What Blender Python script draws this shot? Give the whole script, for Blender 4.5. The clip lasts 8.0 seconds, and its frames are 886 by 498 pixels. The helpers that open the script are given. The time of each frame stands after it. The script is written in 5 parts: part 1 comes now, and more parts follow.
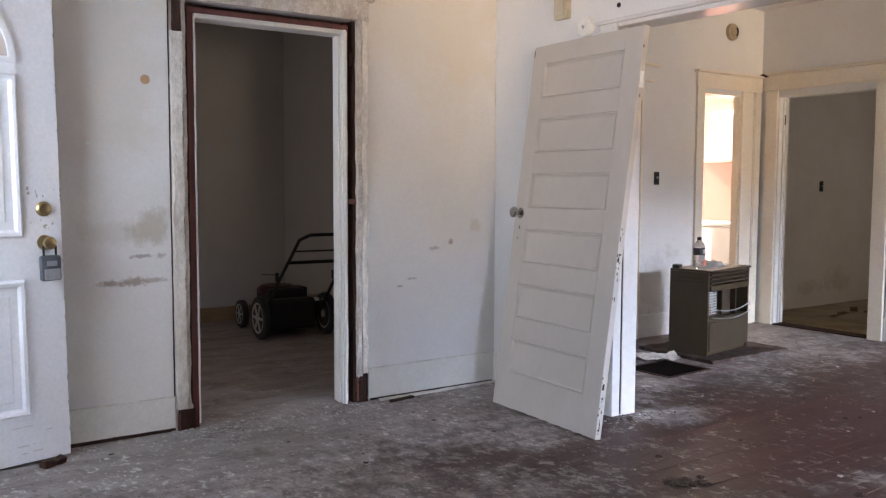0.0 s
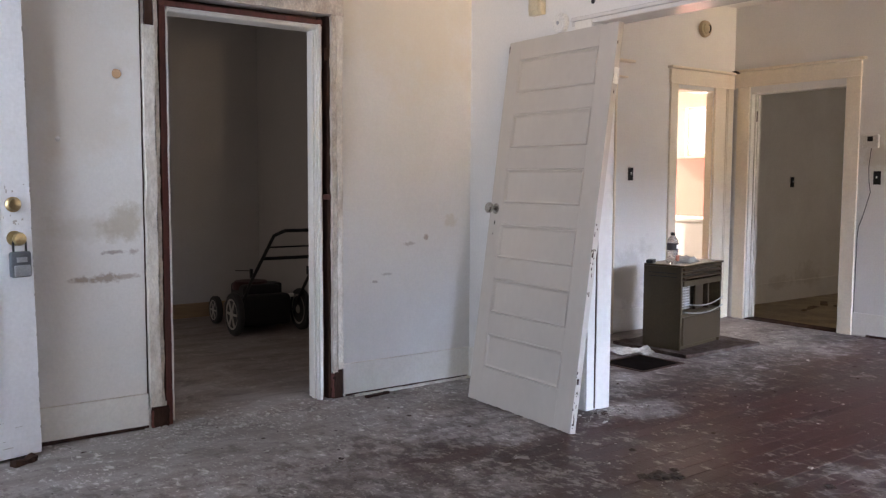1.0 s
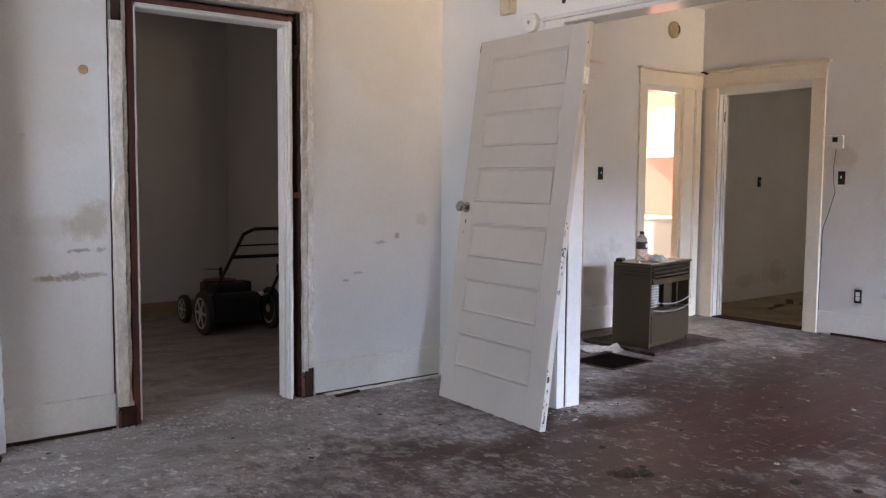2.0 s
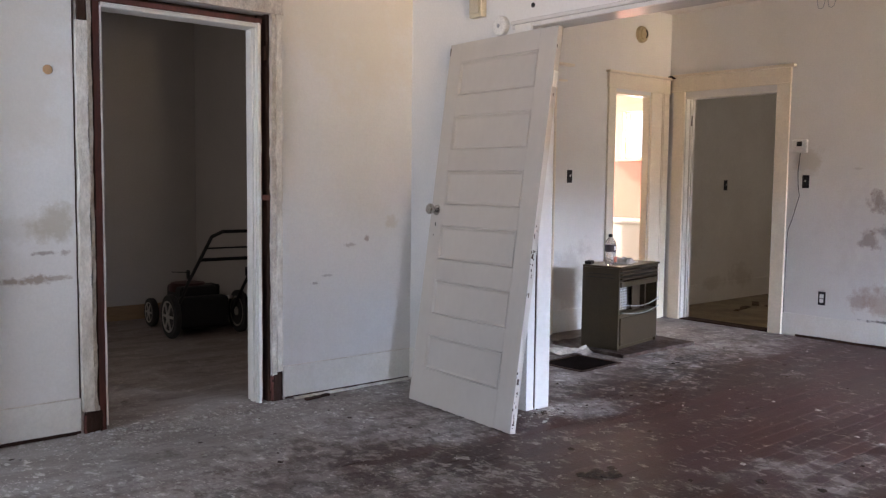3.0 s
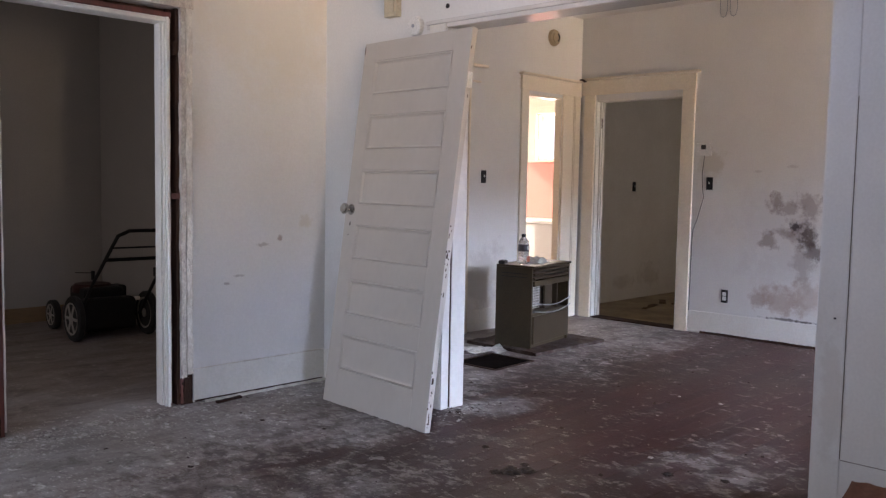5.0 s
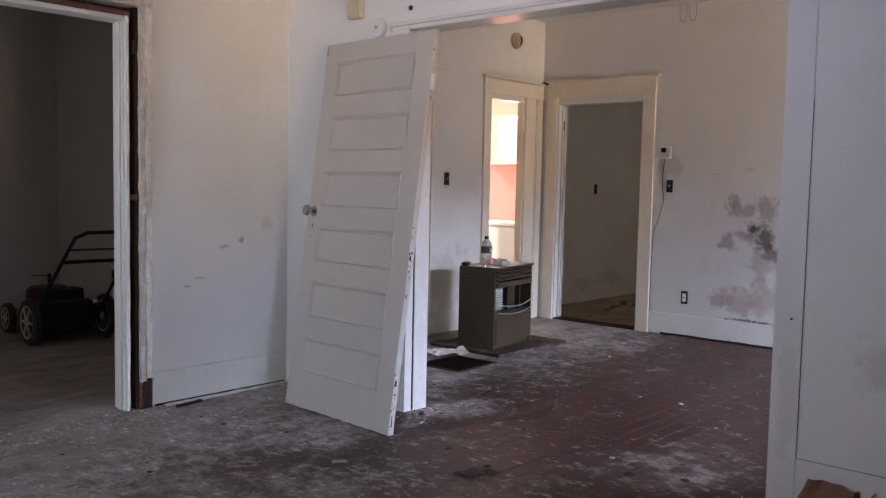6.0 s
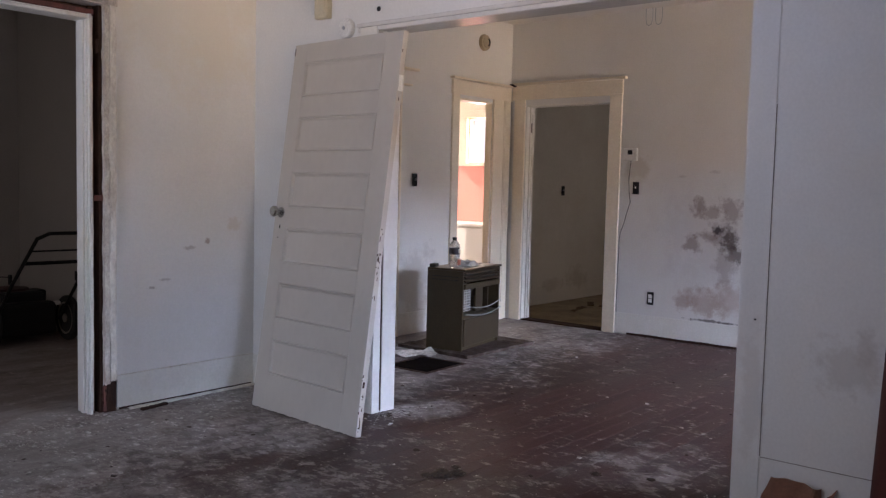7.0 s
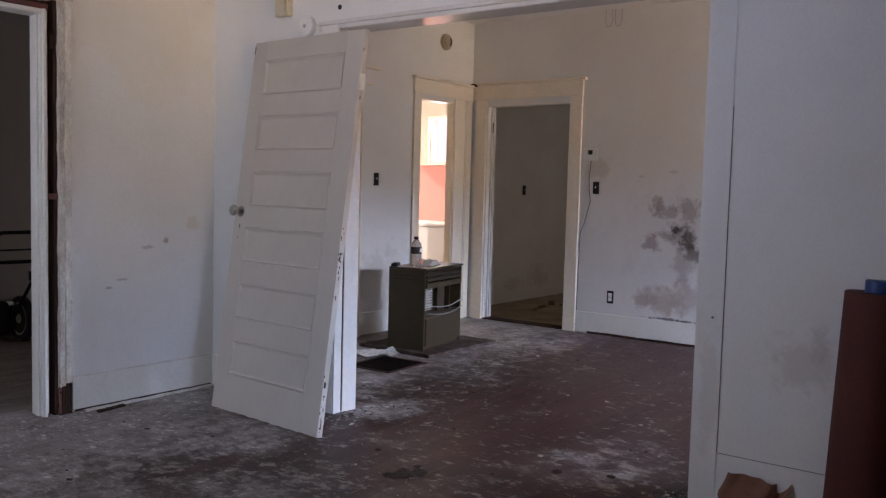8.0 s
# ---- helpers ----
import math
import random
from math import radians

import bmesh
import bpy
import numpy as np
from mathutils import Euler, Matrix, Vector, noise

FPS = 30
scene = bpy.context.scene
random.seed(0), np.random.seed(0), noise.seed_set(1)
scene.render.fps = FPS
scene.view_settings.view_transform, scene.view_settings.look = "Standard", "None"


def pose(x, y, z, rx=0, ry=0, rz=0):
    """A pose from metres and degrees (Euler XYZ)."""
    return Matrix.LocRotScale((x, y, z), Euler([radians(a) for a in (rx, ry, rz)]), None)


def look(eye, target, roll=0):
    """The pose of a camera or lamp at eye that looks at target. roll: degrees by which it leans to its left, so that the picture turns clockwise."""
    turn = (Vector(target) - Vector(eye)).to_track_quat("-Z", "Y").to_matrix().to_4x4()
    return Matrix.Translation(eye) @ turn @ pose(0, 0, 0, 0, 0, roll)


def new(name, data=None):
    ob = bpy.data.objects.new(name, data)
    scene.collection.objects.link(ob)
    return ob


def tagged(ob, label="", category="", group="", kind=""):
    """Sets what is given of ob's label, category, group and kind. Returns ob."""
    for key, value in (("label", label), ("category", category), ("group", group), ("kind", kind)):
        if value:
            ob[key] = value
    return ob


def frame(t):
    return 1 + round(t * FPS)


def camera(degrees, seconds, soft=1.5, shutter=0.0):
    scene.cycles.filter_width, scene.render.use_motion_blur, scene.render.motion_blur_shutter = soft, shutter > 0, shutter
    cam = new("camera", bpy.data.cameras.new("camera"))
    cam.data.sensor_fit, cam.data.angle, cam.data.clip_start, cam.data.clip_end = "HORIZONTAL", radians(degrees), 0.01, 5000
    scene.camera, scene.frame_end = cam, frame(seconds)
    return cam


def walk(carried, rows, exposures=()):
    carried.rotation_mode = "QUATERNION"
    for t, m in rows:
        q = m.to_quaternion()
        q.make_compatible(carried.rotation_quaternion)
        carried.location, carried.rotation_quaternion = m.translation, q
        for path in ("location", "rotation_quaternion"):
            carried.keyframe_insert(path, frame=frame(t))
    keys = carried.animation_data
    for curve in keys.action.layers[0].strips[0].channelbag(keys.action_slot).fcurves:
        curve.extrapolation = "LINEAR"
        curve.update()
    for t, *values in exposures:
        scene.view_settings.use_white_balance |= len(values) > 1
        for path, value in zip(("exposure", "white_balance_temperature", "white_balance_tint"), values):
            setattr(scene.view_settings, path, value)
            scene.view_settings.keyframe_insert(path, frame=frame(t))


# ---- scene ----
# ---------------------------------------------------------------- camera
EYE = 1.23
cam = camera(53.8, 8.0, soft=1.3)
ROWS = [
    (0.0, -34.851, -4.274, -0.218),
    (0.5, -35.722, -4.347, -0.257),
    (1.0, -36.477, -4.56, -0.262),
    (1.5, -37.445, -4.647, -0.369),
    (3.0, -40.336, -4.447, -0.623),
    (3.5, -41.659, -4.302, -0.699),
    (4.0, -43.15, -4.268, -0.79),
    (4.5, -44.491, -4.27, -0.901),
    (5.0, -45.905, -4.384, -1.039),
    (6.5, -49.35, -4.091, -1.263),
    (7.0, -50.409, -4.078, -1.363),
    (7.5, -51.733, -4.065, -1.434),
    (8.0, -52.921, -4.061, -1.508),
]
walk(cam, [(t, pose(0, 0, EYE, 90 + pitch, roll, yaw)) for t, yaw, pitch, roll in ROWS],
     [(0.0, 0.10, 7100, 21), (1.5, -0.02, 7100, 21), (3.5, -0.06, 7050, 21), (5.0, -0.22, 6920, 23), (6.5, -0.42, 6850, 24), (8.0, -0.60, 6800, 24)])

# ---------------------------------------------------------------- light
SUN_DIR = Vector((0.56, -0.66, -0.5))
world = bpy.data.worlds.new("sky")
scene.world = world
world.use_nodes = True
wn = world.node_tree.nodes
wn.clear()
sky = wn.new("ShaderNodeTexSky")
sky.sky_type = "NISHITA"
sky.sun_disc = False
sky.sun_elevation = radians(30)
sky.sun_rotation = math.atan2(-SUN_DIR.x, -SUN_DIR.y)
bg = wn.new("ShaderNodeBackground")
bg.inputs[1].default_value = 0.12
wo = wn.new("ShaderNodeOutputWorld")
world.node_tree.links.new(sky.outputs[0], bg.inputs[0])
world.node_tree.links.new(bg.outputs[0], wo.inputs[0])

sun_data = bpy.data.lights.new("sun", "SUN")
sun_data.energy = 4.5
sun_data.angle = radians(0.53)
sun_data.color = (1.0, 0.93, 0.82)
sun = new("sun", sun_data)
sun.matrix_world = look((0, 0, 6), Vector((0, 0, 6)) + SUN_DIR)


def area_lamp(name, eye, target, w, h, power, color, spread):
    """An area lamp, for daylight at an opening and for added fill."""
    d = bpy.data.lights.new(name, "AREA")
    d.shape, d.size, d.size_y = "RECTANGLE", w, h
    d.energy, d.color, d.spread = power, color, radians(spread)
    ob = new(name, d)
    ob.matrix_world = look(eye, target)
    return ob


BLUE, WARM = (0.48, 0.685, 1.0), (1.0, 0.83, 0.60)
# area lamps standing in for the sky outside the two unseen south windows
area_lamp("sky_light_south", (-2.7, -8.2, 4.6), (-2.7, 0.0, 4.6), 4.2, 3.6, 5700, BLUE, 180)
area_lamp("sky_light_hall", (5.2, -8.2, 4.6), (5.2, 0.0, 4.6), 7.6, 3.6, 19500, (0.56, 0.74, 1.0), 180)
# warm area lamps set lower, standing in for light off sunlit ground
area_lamp("yard_light_south", (-1.95, -8.2, 0.38), (-1.95, 0.0, 0.38), 2.8, 1.65, 1650, WARM, 180)
area_lamp("yard_light_hall", (3.5, -8.2, 0.38), (3.5, 0.0, 0.38), 4.0, 1.65, 1700, WARM, 180)
area_lamp("sky_light_door", (-0.30, 3.385, 1.48), (3.0, 3.385, 1.48), 0.86, 1.1, 29, (0.60, 0.78, 1.0), 170)
# narrow fill lamp, added to brighten the top of the near partition
area_lamp("partition_top_fill", (-0.30, 3.385, 1.80), (3.35, 0.7, 2.9), 0.8, 0.4, 8, (0.45, 0.62, 1.0), 80)
# fill lamp added inside the store room; its wall has no opening
area_lamp("store_room_fill", (0.06, 5.4, 1.6), (2.2, 5.6, 0.0), 0.8, 0.9, 12.0, (1.0, 0.96, 0.92), 170)
# lamp added at an unseen north window to brighten the kitchen
area_lamp("kitchen_north_light", (6.95, 7.52, 1.7), (7.3, 5.0, 0.7), 1.4, 1.2, 62, (1.0, 0.93, 0.85), 170)
area_lamp("kitchen_east_light", (8.52, 6.2, 1.85), (6.5, 5.6, 1.1), 0.7, 0.5, 55, (1.0, 0.88, 0.74), 170)
# fill lamp added inside the back room, before a closed wall
area_lamp("back_room_fill", (8.6, 2.56, 1.6), (8.4, 4.5, 0.7), 1.0, 1.0, 10.5, (1.0, 0.95, 0.86), 170)

# ---------------------------------------------------------------- materials


def links(m):
    return m.node_tree.nodes, m.node_tree.links.new


def material(name, base, rough=0.7, dark=None, scale=3.0, mix=0.5, grain=60.0, bump=0.15, metal=0.0, spots=(), stretch=(1, 1, 1), fine=0.08, island=0.0, spec=0.5):
    """A surface with broad blotches (dark, scale, mix), fine grain, relief, and patches (stains, tints, painted shade)
    with a centre, reach and colour of their own.
    """
    m = bpy.data.materials.new(name)
    m.use_nodes = True
    n, l = links(m)
    b = n["Principled BSDF"]
    co = n.new("ShaderNodeTexCoord")
    mp = n.new("ShaderNodeMapping")
    mp.inputs["Scale"].default_value = stretch
    l(co.outputs["Object"], mp.inputs[0])
    big = n.new("ShaderNodeTexNoise")
    big.inputs["Scale"].default_value, big.inputs["Detail"].default_value, big.inputs["Roughness"].default_value = scale, 6, 0.65
    l(mp.outputs[0], big.inputs["Vector"])
    ramp = n.new("ShaderNodeMapRange")
    ramp.inputs[1].default_value, ramp.inputs[2].default_value = 0.4, 0.68
    l(big.outputs[0], ramp.inputs[0])
    mul = n.new("ShaderNodeMath")
    mul.operation = "MULTIPLY"
    mul.inputs[1].default_value = mix
    l(ramp.outputs[0], mul.inputs[0])
    c = n.new("ShaderNodeMix")
    c.data_type = "RGBA"
    c.inputs[6].default_value = (*base, 1)
    c.inputs[7].default_value = (*(dark or [v * 0.75 for v in base]), 1)
    l(mul.outputs[0], c.inputs[0])
    out = c.outputs[2]
    small = n.new("ShaderNodeTexNoise")
    small.inputs["Scale"].default_value, small.inputs["Detail"].default_value = grain, 4
    l(mp.outputs[0], small.inputs["Vector"])
    if fine:
        hs = n.new("ShaderNodeHueSaturation")
        mr = n.new("ShaderNodeMapRange")
        mr.inputs[1].default_value, mr.inputs[2].default_value = 0.3, 0.7
        mr.inputs[3].default_value, mr.inputs[4].default_value = 1 - fine * 2, 1 + fine
        l(small.outputs[0], mr.inputs[0])
        l(mr.outputs[0], hs.inputs["Value"])
        l(out, hs.inputs["Color"])
        out = hs.outputs[0]
    if island:
        info = n.new("ShaderNodeObjectInfo")
        hs = n.new("ShaderNodeHueSaturation")
        mr = n.new("ShaderNodeMapRange")
        mr.inputs[3].default_value, mr.inputs[4].default_value = 1 - island, 1 + island
        l(info.outputs["Random"], mr.inputs[0])
        l(mr.outputs[0], hs.inputs["Value"])
        l(out, hs.inputs["Color"])
        out = hs.outputs[0]
    for centre, reach, colour, strength, sc in spots:
        # a patch (stain, tint, painted shade): an ellipsoid round its centre, broken up by noise
        v = n.new("ShaderNodeVectorMath")
        v.operation = "SUBTRACT"
        v.inputs[1].default_value = centre
        l(co.outputs["Object"], v.inputs[0])
        d = n.new("ShaderNodeVectorMath")
        d.operation = "DIVIDE"
        d.inputs[1].default_value = reach
        l(v.outputs[0], d.inputs[0])
        ln = n.new("ShaderNodeVectorMath")
        ln.operation = "LENGTH"
        l(d.outputs[0], ln.inputs[0])
        ns = n.new("ShaderNodeTexNoise")
        ns.inputs["Scale"].default_value, ns.inputs["Detail"].default_value, ns.inputs["Roughness"].default_value = sc, 7, 0.7
        l(co.outputs["Object"], ns.inputs["Vector"])
        a = n.new("ShaderNodeMath")
        a.operation = "MULTIPLY_ADD"
        a.inputs[1].default_value, a.inputs[2].default_value = 3.0, -1.5
        l(ns.outputs[0], a.inputs[0])
        s = n.new("ShaderNodeMath")
        s.operation = "ADD"
        l(ln.outputs["Value"], s.inputs[0])
        l(a.outputs[0], s.inputs[1])
        mr = n.new("ShaderNodeMapRange")
        mr.inputs[1].default_value, mr.inputs[2].default_value = 1.0, 0.45
        mr.inputs[3].default_value, mr.inputs[4].default_value = 0.0, strength
        l(s.outputs[0], mr.inputs[0])
        cm = n.new("ShaderNodeMix")
        cm.data_type = "RGBA"
        cm.inputs[7].default_value = (*colour, 1)
        l(mr.outputs[0], cm.inputs[0])
        l(out, cm.inputs[6])
        out = cm.outputs[2]
    l(out, b.inputs["Base Color"])
    b.inputs["Roughness"].default_value = rough
    b.inputs["Metallic"].default_value = metal
    b.inputs["Specular IOR Level"].default_value = spec
    if bump:
        ad = n.new("ShaderNodeMath")
        ad.operation = "MULTIPLY_ADD"
        ad.inputs[1].default_value = 0.35
        l(small.outputs[0], ad.inputs[0])
        l(big.outputs[0], ad.inputs[2])
        bp = n.new("ShaderNodeBump")
        bp.inputs["Strength"].default_value = bump
        bp.inputs["Distance"].default_value = 0.02
        l(ad.outputs[0], bp.inputs["Height"])
        l(bp.outputs[0], b.inputs["Normal"])
    return m


MOULD = (0.23, 0.145, 0.12)
PLASTER = (0.78, 0.76, 0.73)
m_wall_a = material("plaster_north", PLASTER, 0.75, (0.70, 0.67, 0.62), 1.6, 0.5, 90, 0.12, fine=0.02, spots=[
    ((1.24, 4.25, 1.02), (0.13, 1, 0.10), (0.40, 0.33, 0.22), 0.55, 7),
    ((1.10, 4.25, 1.00), (0.22, 1, 0.07), (0.52, 0.45, 0.35), 0.3, 9),
    ((1.06, 4.25, 0.752), (0.07, 1, 0.022), (0.36, 0.28, 0.22), 0.85, 22),
    ((1.16, 4.25, 0.757), (0.08, 1, 0.026), (0.36, 0.28, 0.22), 0.85, 24),
    ((1.25, 4.25, 0.760), (0.07, 1, 0.015), (0.40, 0.32, 0.26), 0.7, 30),
    ((1.20, 4.25, 0.878), (0.06, 1, 0.012), (0.36, 0.30, 0.27), 0.8, 36),
    ((1.29, 4.25, 0.876), (0.025, 1, 0.018), (0.42, 0.34, 0.30), 0.7, 36),
    ((3.018, 4.25, 0.885), (0.018, 1, 0.020), (0.40, 0.30, 0.25), 0.8, 50),
    ((2.90, 4.25, 0.85), (0.05, 1, 0.014), (0.42, 0.36, 0.32), 0.6, 60),
    ((2.74, 4.25, 0.68), (0.04, 1, 0.010), (0.42, 0.38, 0.35), 0.6, 60),
    ((2.66, 4.25, 0.64), (0.03, 1, 0.010), (0.40, 0.36, 0.33), 0.8, 60),
    ((3.20, 4.25, 0.98), (0.06, 1, 0.05), (0.62, 0.55, 0.45), 0.6, 20),
    # broad warmer tone high at the right end
    ((3.0, 4.25, 2.2), (0.9, 1, 0.5), (0.72, 0.64, 0.52), 0.5, 2),
    # shade beside the open front door, painted into the plaster
    ((1.0, 4.25, 1.9), (0.35, 1, 0.8), (0.66, 0.58, 0.48), 0.45, 2),
    # darker band low along the whole wall
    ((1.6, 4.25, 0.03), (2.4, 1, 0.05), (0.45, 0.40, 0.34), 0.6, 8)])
m_wall_b = material("plaster_partition", (0.76, 0.75, 0.73), 0.6, (0.68, 0.66, 0.62), 1.3, 0.5, 80, 0.10, fine=0.02, spots=[
    ((3.35, 0.84, 0.60), (1, 0.14, 0.12), (0.45, 0.40, 0.36), 0.4, 12),
    ((3.35, 0.78, 0.68), (1, 0.05, 0.10), (0.45, 0.40, 0.36), 0.35, 14),
    ((3.35, 1.19, 0.45), (1, 0.05, 0.30), (0.55, 0.50, 0.46), 0.4, 9)])
m_wall_c = material("plaster_hall_north", (0.77, 0.75, 0.71), 0.7, (0.70, 0.67, 0.62), 1.4, 0.5, 80, 0.10, fine=0.02, spots=[
    # the heater's cast shadow, painted as a grey patch left of it
    ((5.41, 4.79, 0.45), (0.32, 1, 0.32), (0.50, 0.46, 0.42), 0.5, 5)])
m_wall_d = material("plaster_hall_east", (0.77, 0.75, 0.72), 0.7, (0.69, 0.66, 0.62), 1.4, 0.5, 80, 0.10, fine=0.02, spots=[
    ((6.765, 2.87, 0.86), (1, 0.44, 0.46), (0.60, 0.55, 0.52), 0.30, 5),
    ((6.765, 2.905, 1.105), (1, 0.075, 0.085), MOULD, 0.62, 11),
    ((6.765, 2.800, 1.075), (1, 0.130, 0.060), MOULD, 0.48, 10),
    ((6.765, 2.640, 1.100), (1, 0.120, 0.110), MOULD, 0.52, 12),
    ((6.765, 2.700, 0.905), (1, 0.140, 0.130), MOULD, 0.50, 9),
    ((6.765, 2.745, 0.930), (1, 0.045, 0.050), (0.06, 0.045, 0.045), 0.95, 22),
    ((6.765, 2.650, 0.850), (1, 0.085, 0.120), (0.09, 0.06, 0.055), 0.85, 16),
    ((6.765, 2.600, 0.740), (1, 0.080, 0.090), (0.10, 0.065, 0.055), 0.75, 14),
    ((6.765, 2.835, 0.880), (1, 0.110, 0.050), MOULD, 0.50, 12),
    ((6.765, 2.945, 0.810), (1, 0.090, 0.080), MOULD, 0.58, 12),
    ((6.765, 2.670, 0.640), (1, 0.095, 0.170), (0.36, 0.29, 0.26), 0.55, 8),
    ((6.765, 2.985, 0.330), (1, 0.130, 0.085), (0.40, 0.29, 0.24), 0.62, 9),
    ((6.765, 2.820, 0.350), (1, 0.230, 0.130), (0.44, 0.31, 0.25), 0.60, 8),
    ((6.765, 2.640, 0.380), (1, 0.200, 0.170), (0.46, 0.34, 0.28), 0.55, 8),
    ((6.765, 2.780, 0.200), (1, 0.200, 0.013), (0.06, 0.045, 0.035), 0.75, 22),
    ((6.765, 2.640, 0.196), (1, 0.100, 0.010), (0.05, 0.035, 0.03), 0.8, 30),
    ((6.765, 3.45, 1.42), (1, 0.14, 0.16), (0.55, 0.49, 0.40), 0.55, 7),
    ((6.765, 3.06, 1.36), (1, 0.04, 0.012), (0.50, 0.46, 0.43), 0.5, 60),
    ((6.765, 2.78, 1.40), (1, 0.05, 0.016), (0.50, 0.46, 0.43), 0.5, 60),
    # darker band low along the wall
    ((6.765, 3.10, 0.02), (1, 0.9, 0.05), (0.30, 0.24, 0.19), 0.6, 9)])
# dark colour for walls out of view, added to cut bounced light
m_dim = material("dark_bounce_cut", (0.30, 0.24, 0.18), 0.6, (0.22, 0.17, 0.12), 2, 0.6, 60, 0.1)
m_paint = material("old_white_paint", (0.80, 0.78, 0.73), 0.42, (0.70, 0.66, 0.58), 5, 0.5, 70, 0.10, fine=0.03)
m_trim = material("cream_trim_paint", (0.84, 0.755, 0.62), 0.35, (0.76, 0.66, 0.52), 4, 0.5, 60, 0.10, fine=0.03)
m_gloss = material("gloss_white_paint", (0.72, 0.70, 0.67), 0.16, (0.64, 0.61, 0.57), 4, 0.5, 40, 0.08, fine=0.02)
m_peel = material("stripped_paint", (0.70, 0.64, 0.56), 0.75, (0.32, 0.22, 0.16), 13, 0.60, 110, 0.7, stretch=(1, 1, 0.6), fine=0.10)
m_old_white = material("chipped_old_paint", (0.80, 0.75, 0.67), 0.7, (0.36, 0.27, 0.20), 16, 0.50, 110, 0.6, stretch=(1, 1, 0.45), fine=0.06)
m_redwood = material("red_brown_bare_wood", (0.16, 0.045, 0.035), 0.6, (0.07, 0.03, 0.025), 12, 0.8, 90, 0.3, stretch=(1, 1, 0.2))
m_stud = material("dark_old_wood", (0.062, 0.032, 0.023), 0.8, (0.024, 0.014, 0.011), 12, 0.8, 90, 0.4, stretch=(1, 1, 0.3), spec=0.15)
m_door = material("door_white_enamel", (0.53, 0.485, 0.43), 0.42, (0.47, 0.425, 0.375), 3, 0.5, 30, 0.03, stretch=(1, 1, 0.6), fine=0.012)
m_steel_door = material("front_door_paint", (0.80, 0.81, 0.82), 0.4, (0.70, 0.70, 0.70), 4, 0.5, 60, 0.06, fine=0.03)
m_grime_edge = material("grey_scuff", (0.50, 0.47, 0.43), 0.8, (0.34, 0.31, 0.28), 40, 0.6, 120, 0.0)
m_brass = material("worn_brass", (0.50, 0.38, 0.20), 0.28, (0.28, 0.20, 0.11), 40, 0.5, 200, 0.05, metal=1.0)
m_chrome = material("dull_chrome", (0.55, 0.54, 0.52), 0.25, (0.35, 0.34, 0.33), 40, 0.5, 200, 0.05, metal=1.0)
m_black = material("black_plastic", (0.012, 0.012, 0.013), 0.55, (0.02, 0.02, 0.02), 20, 0.5, 150, 0.05, spec=0.3)
m_rubber = material("tyre_rubber", (0.018, 0.018, 0.018), 0.75, (0.04, 0.038, 0.035), 20, 0.5, 150, 0.1)
m_slate = material("slate_plastic", (0.07, 0.08, 0.09), 0.5, (0.10, 0.11, 0.12), 30, 0.5, 150, 0.05)
m_tan = material("browned_plastic", (0.46, 0.37, 0.24), 0.5, (0.34, 0.26, 0.16), 25, 0.6, 100, 0.04)
m_grey = material("grey_metal", (0.40, 0.42, 0.44), 0.35, (0.30, 0.31, 0.32), 30, 0.5, 150, 0.05, metal=0.6)


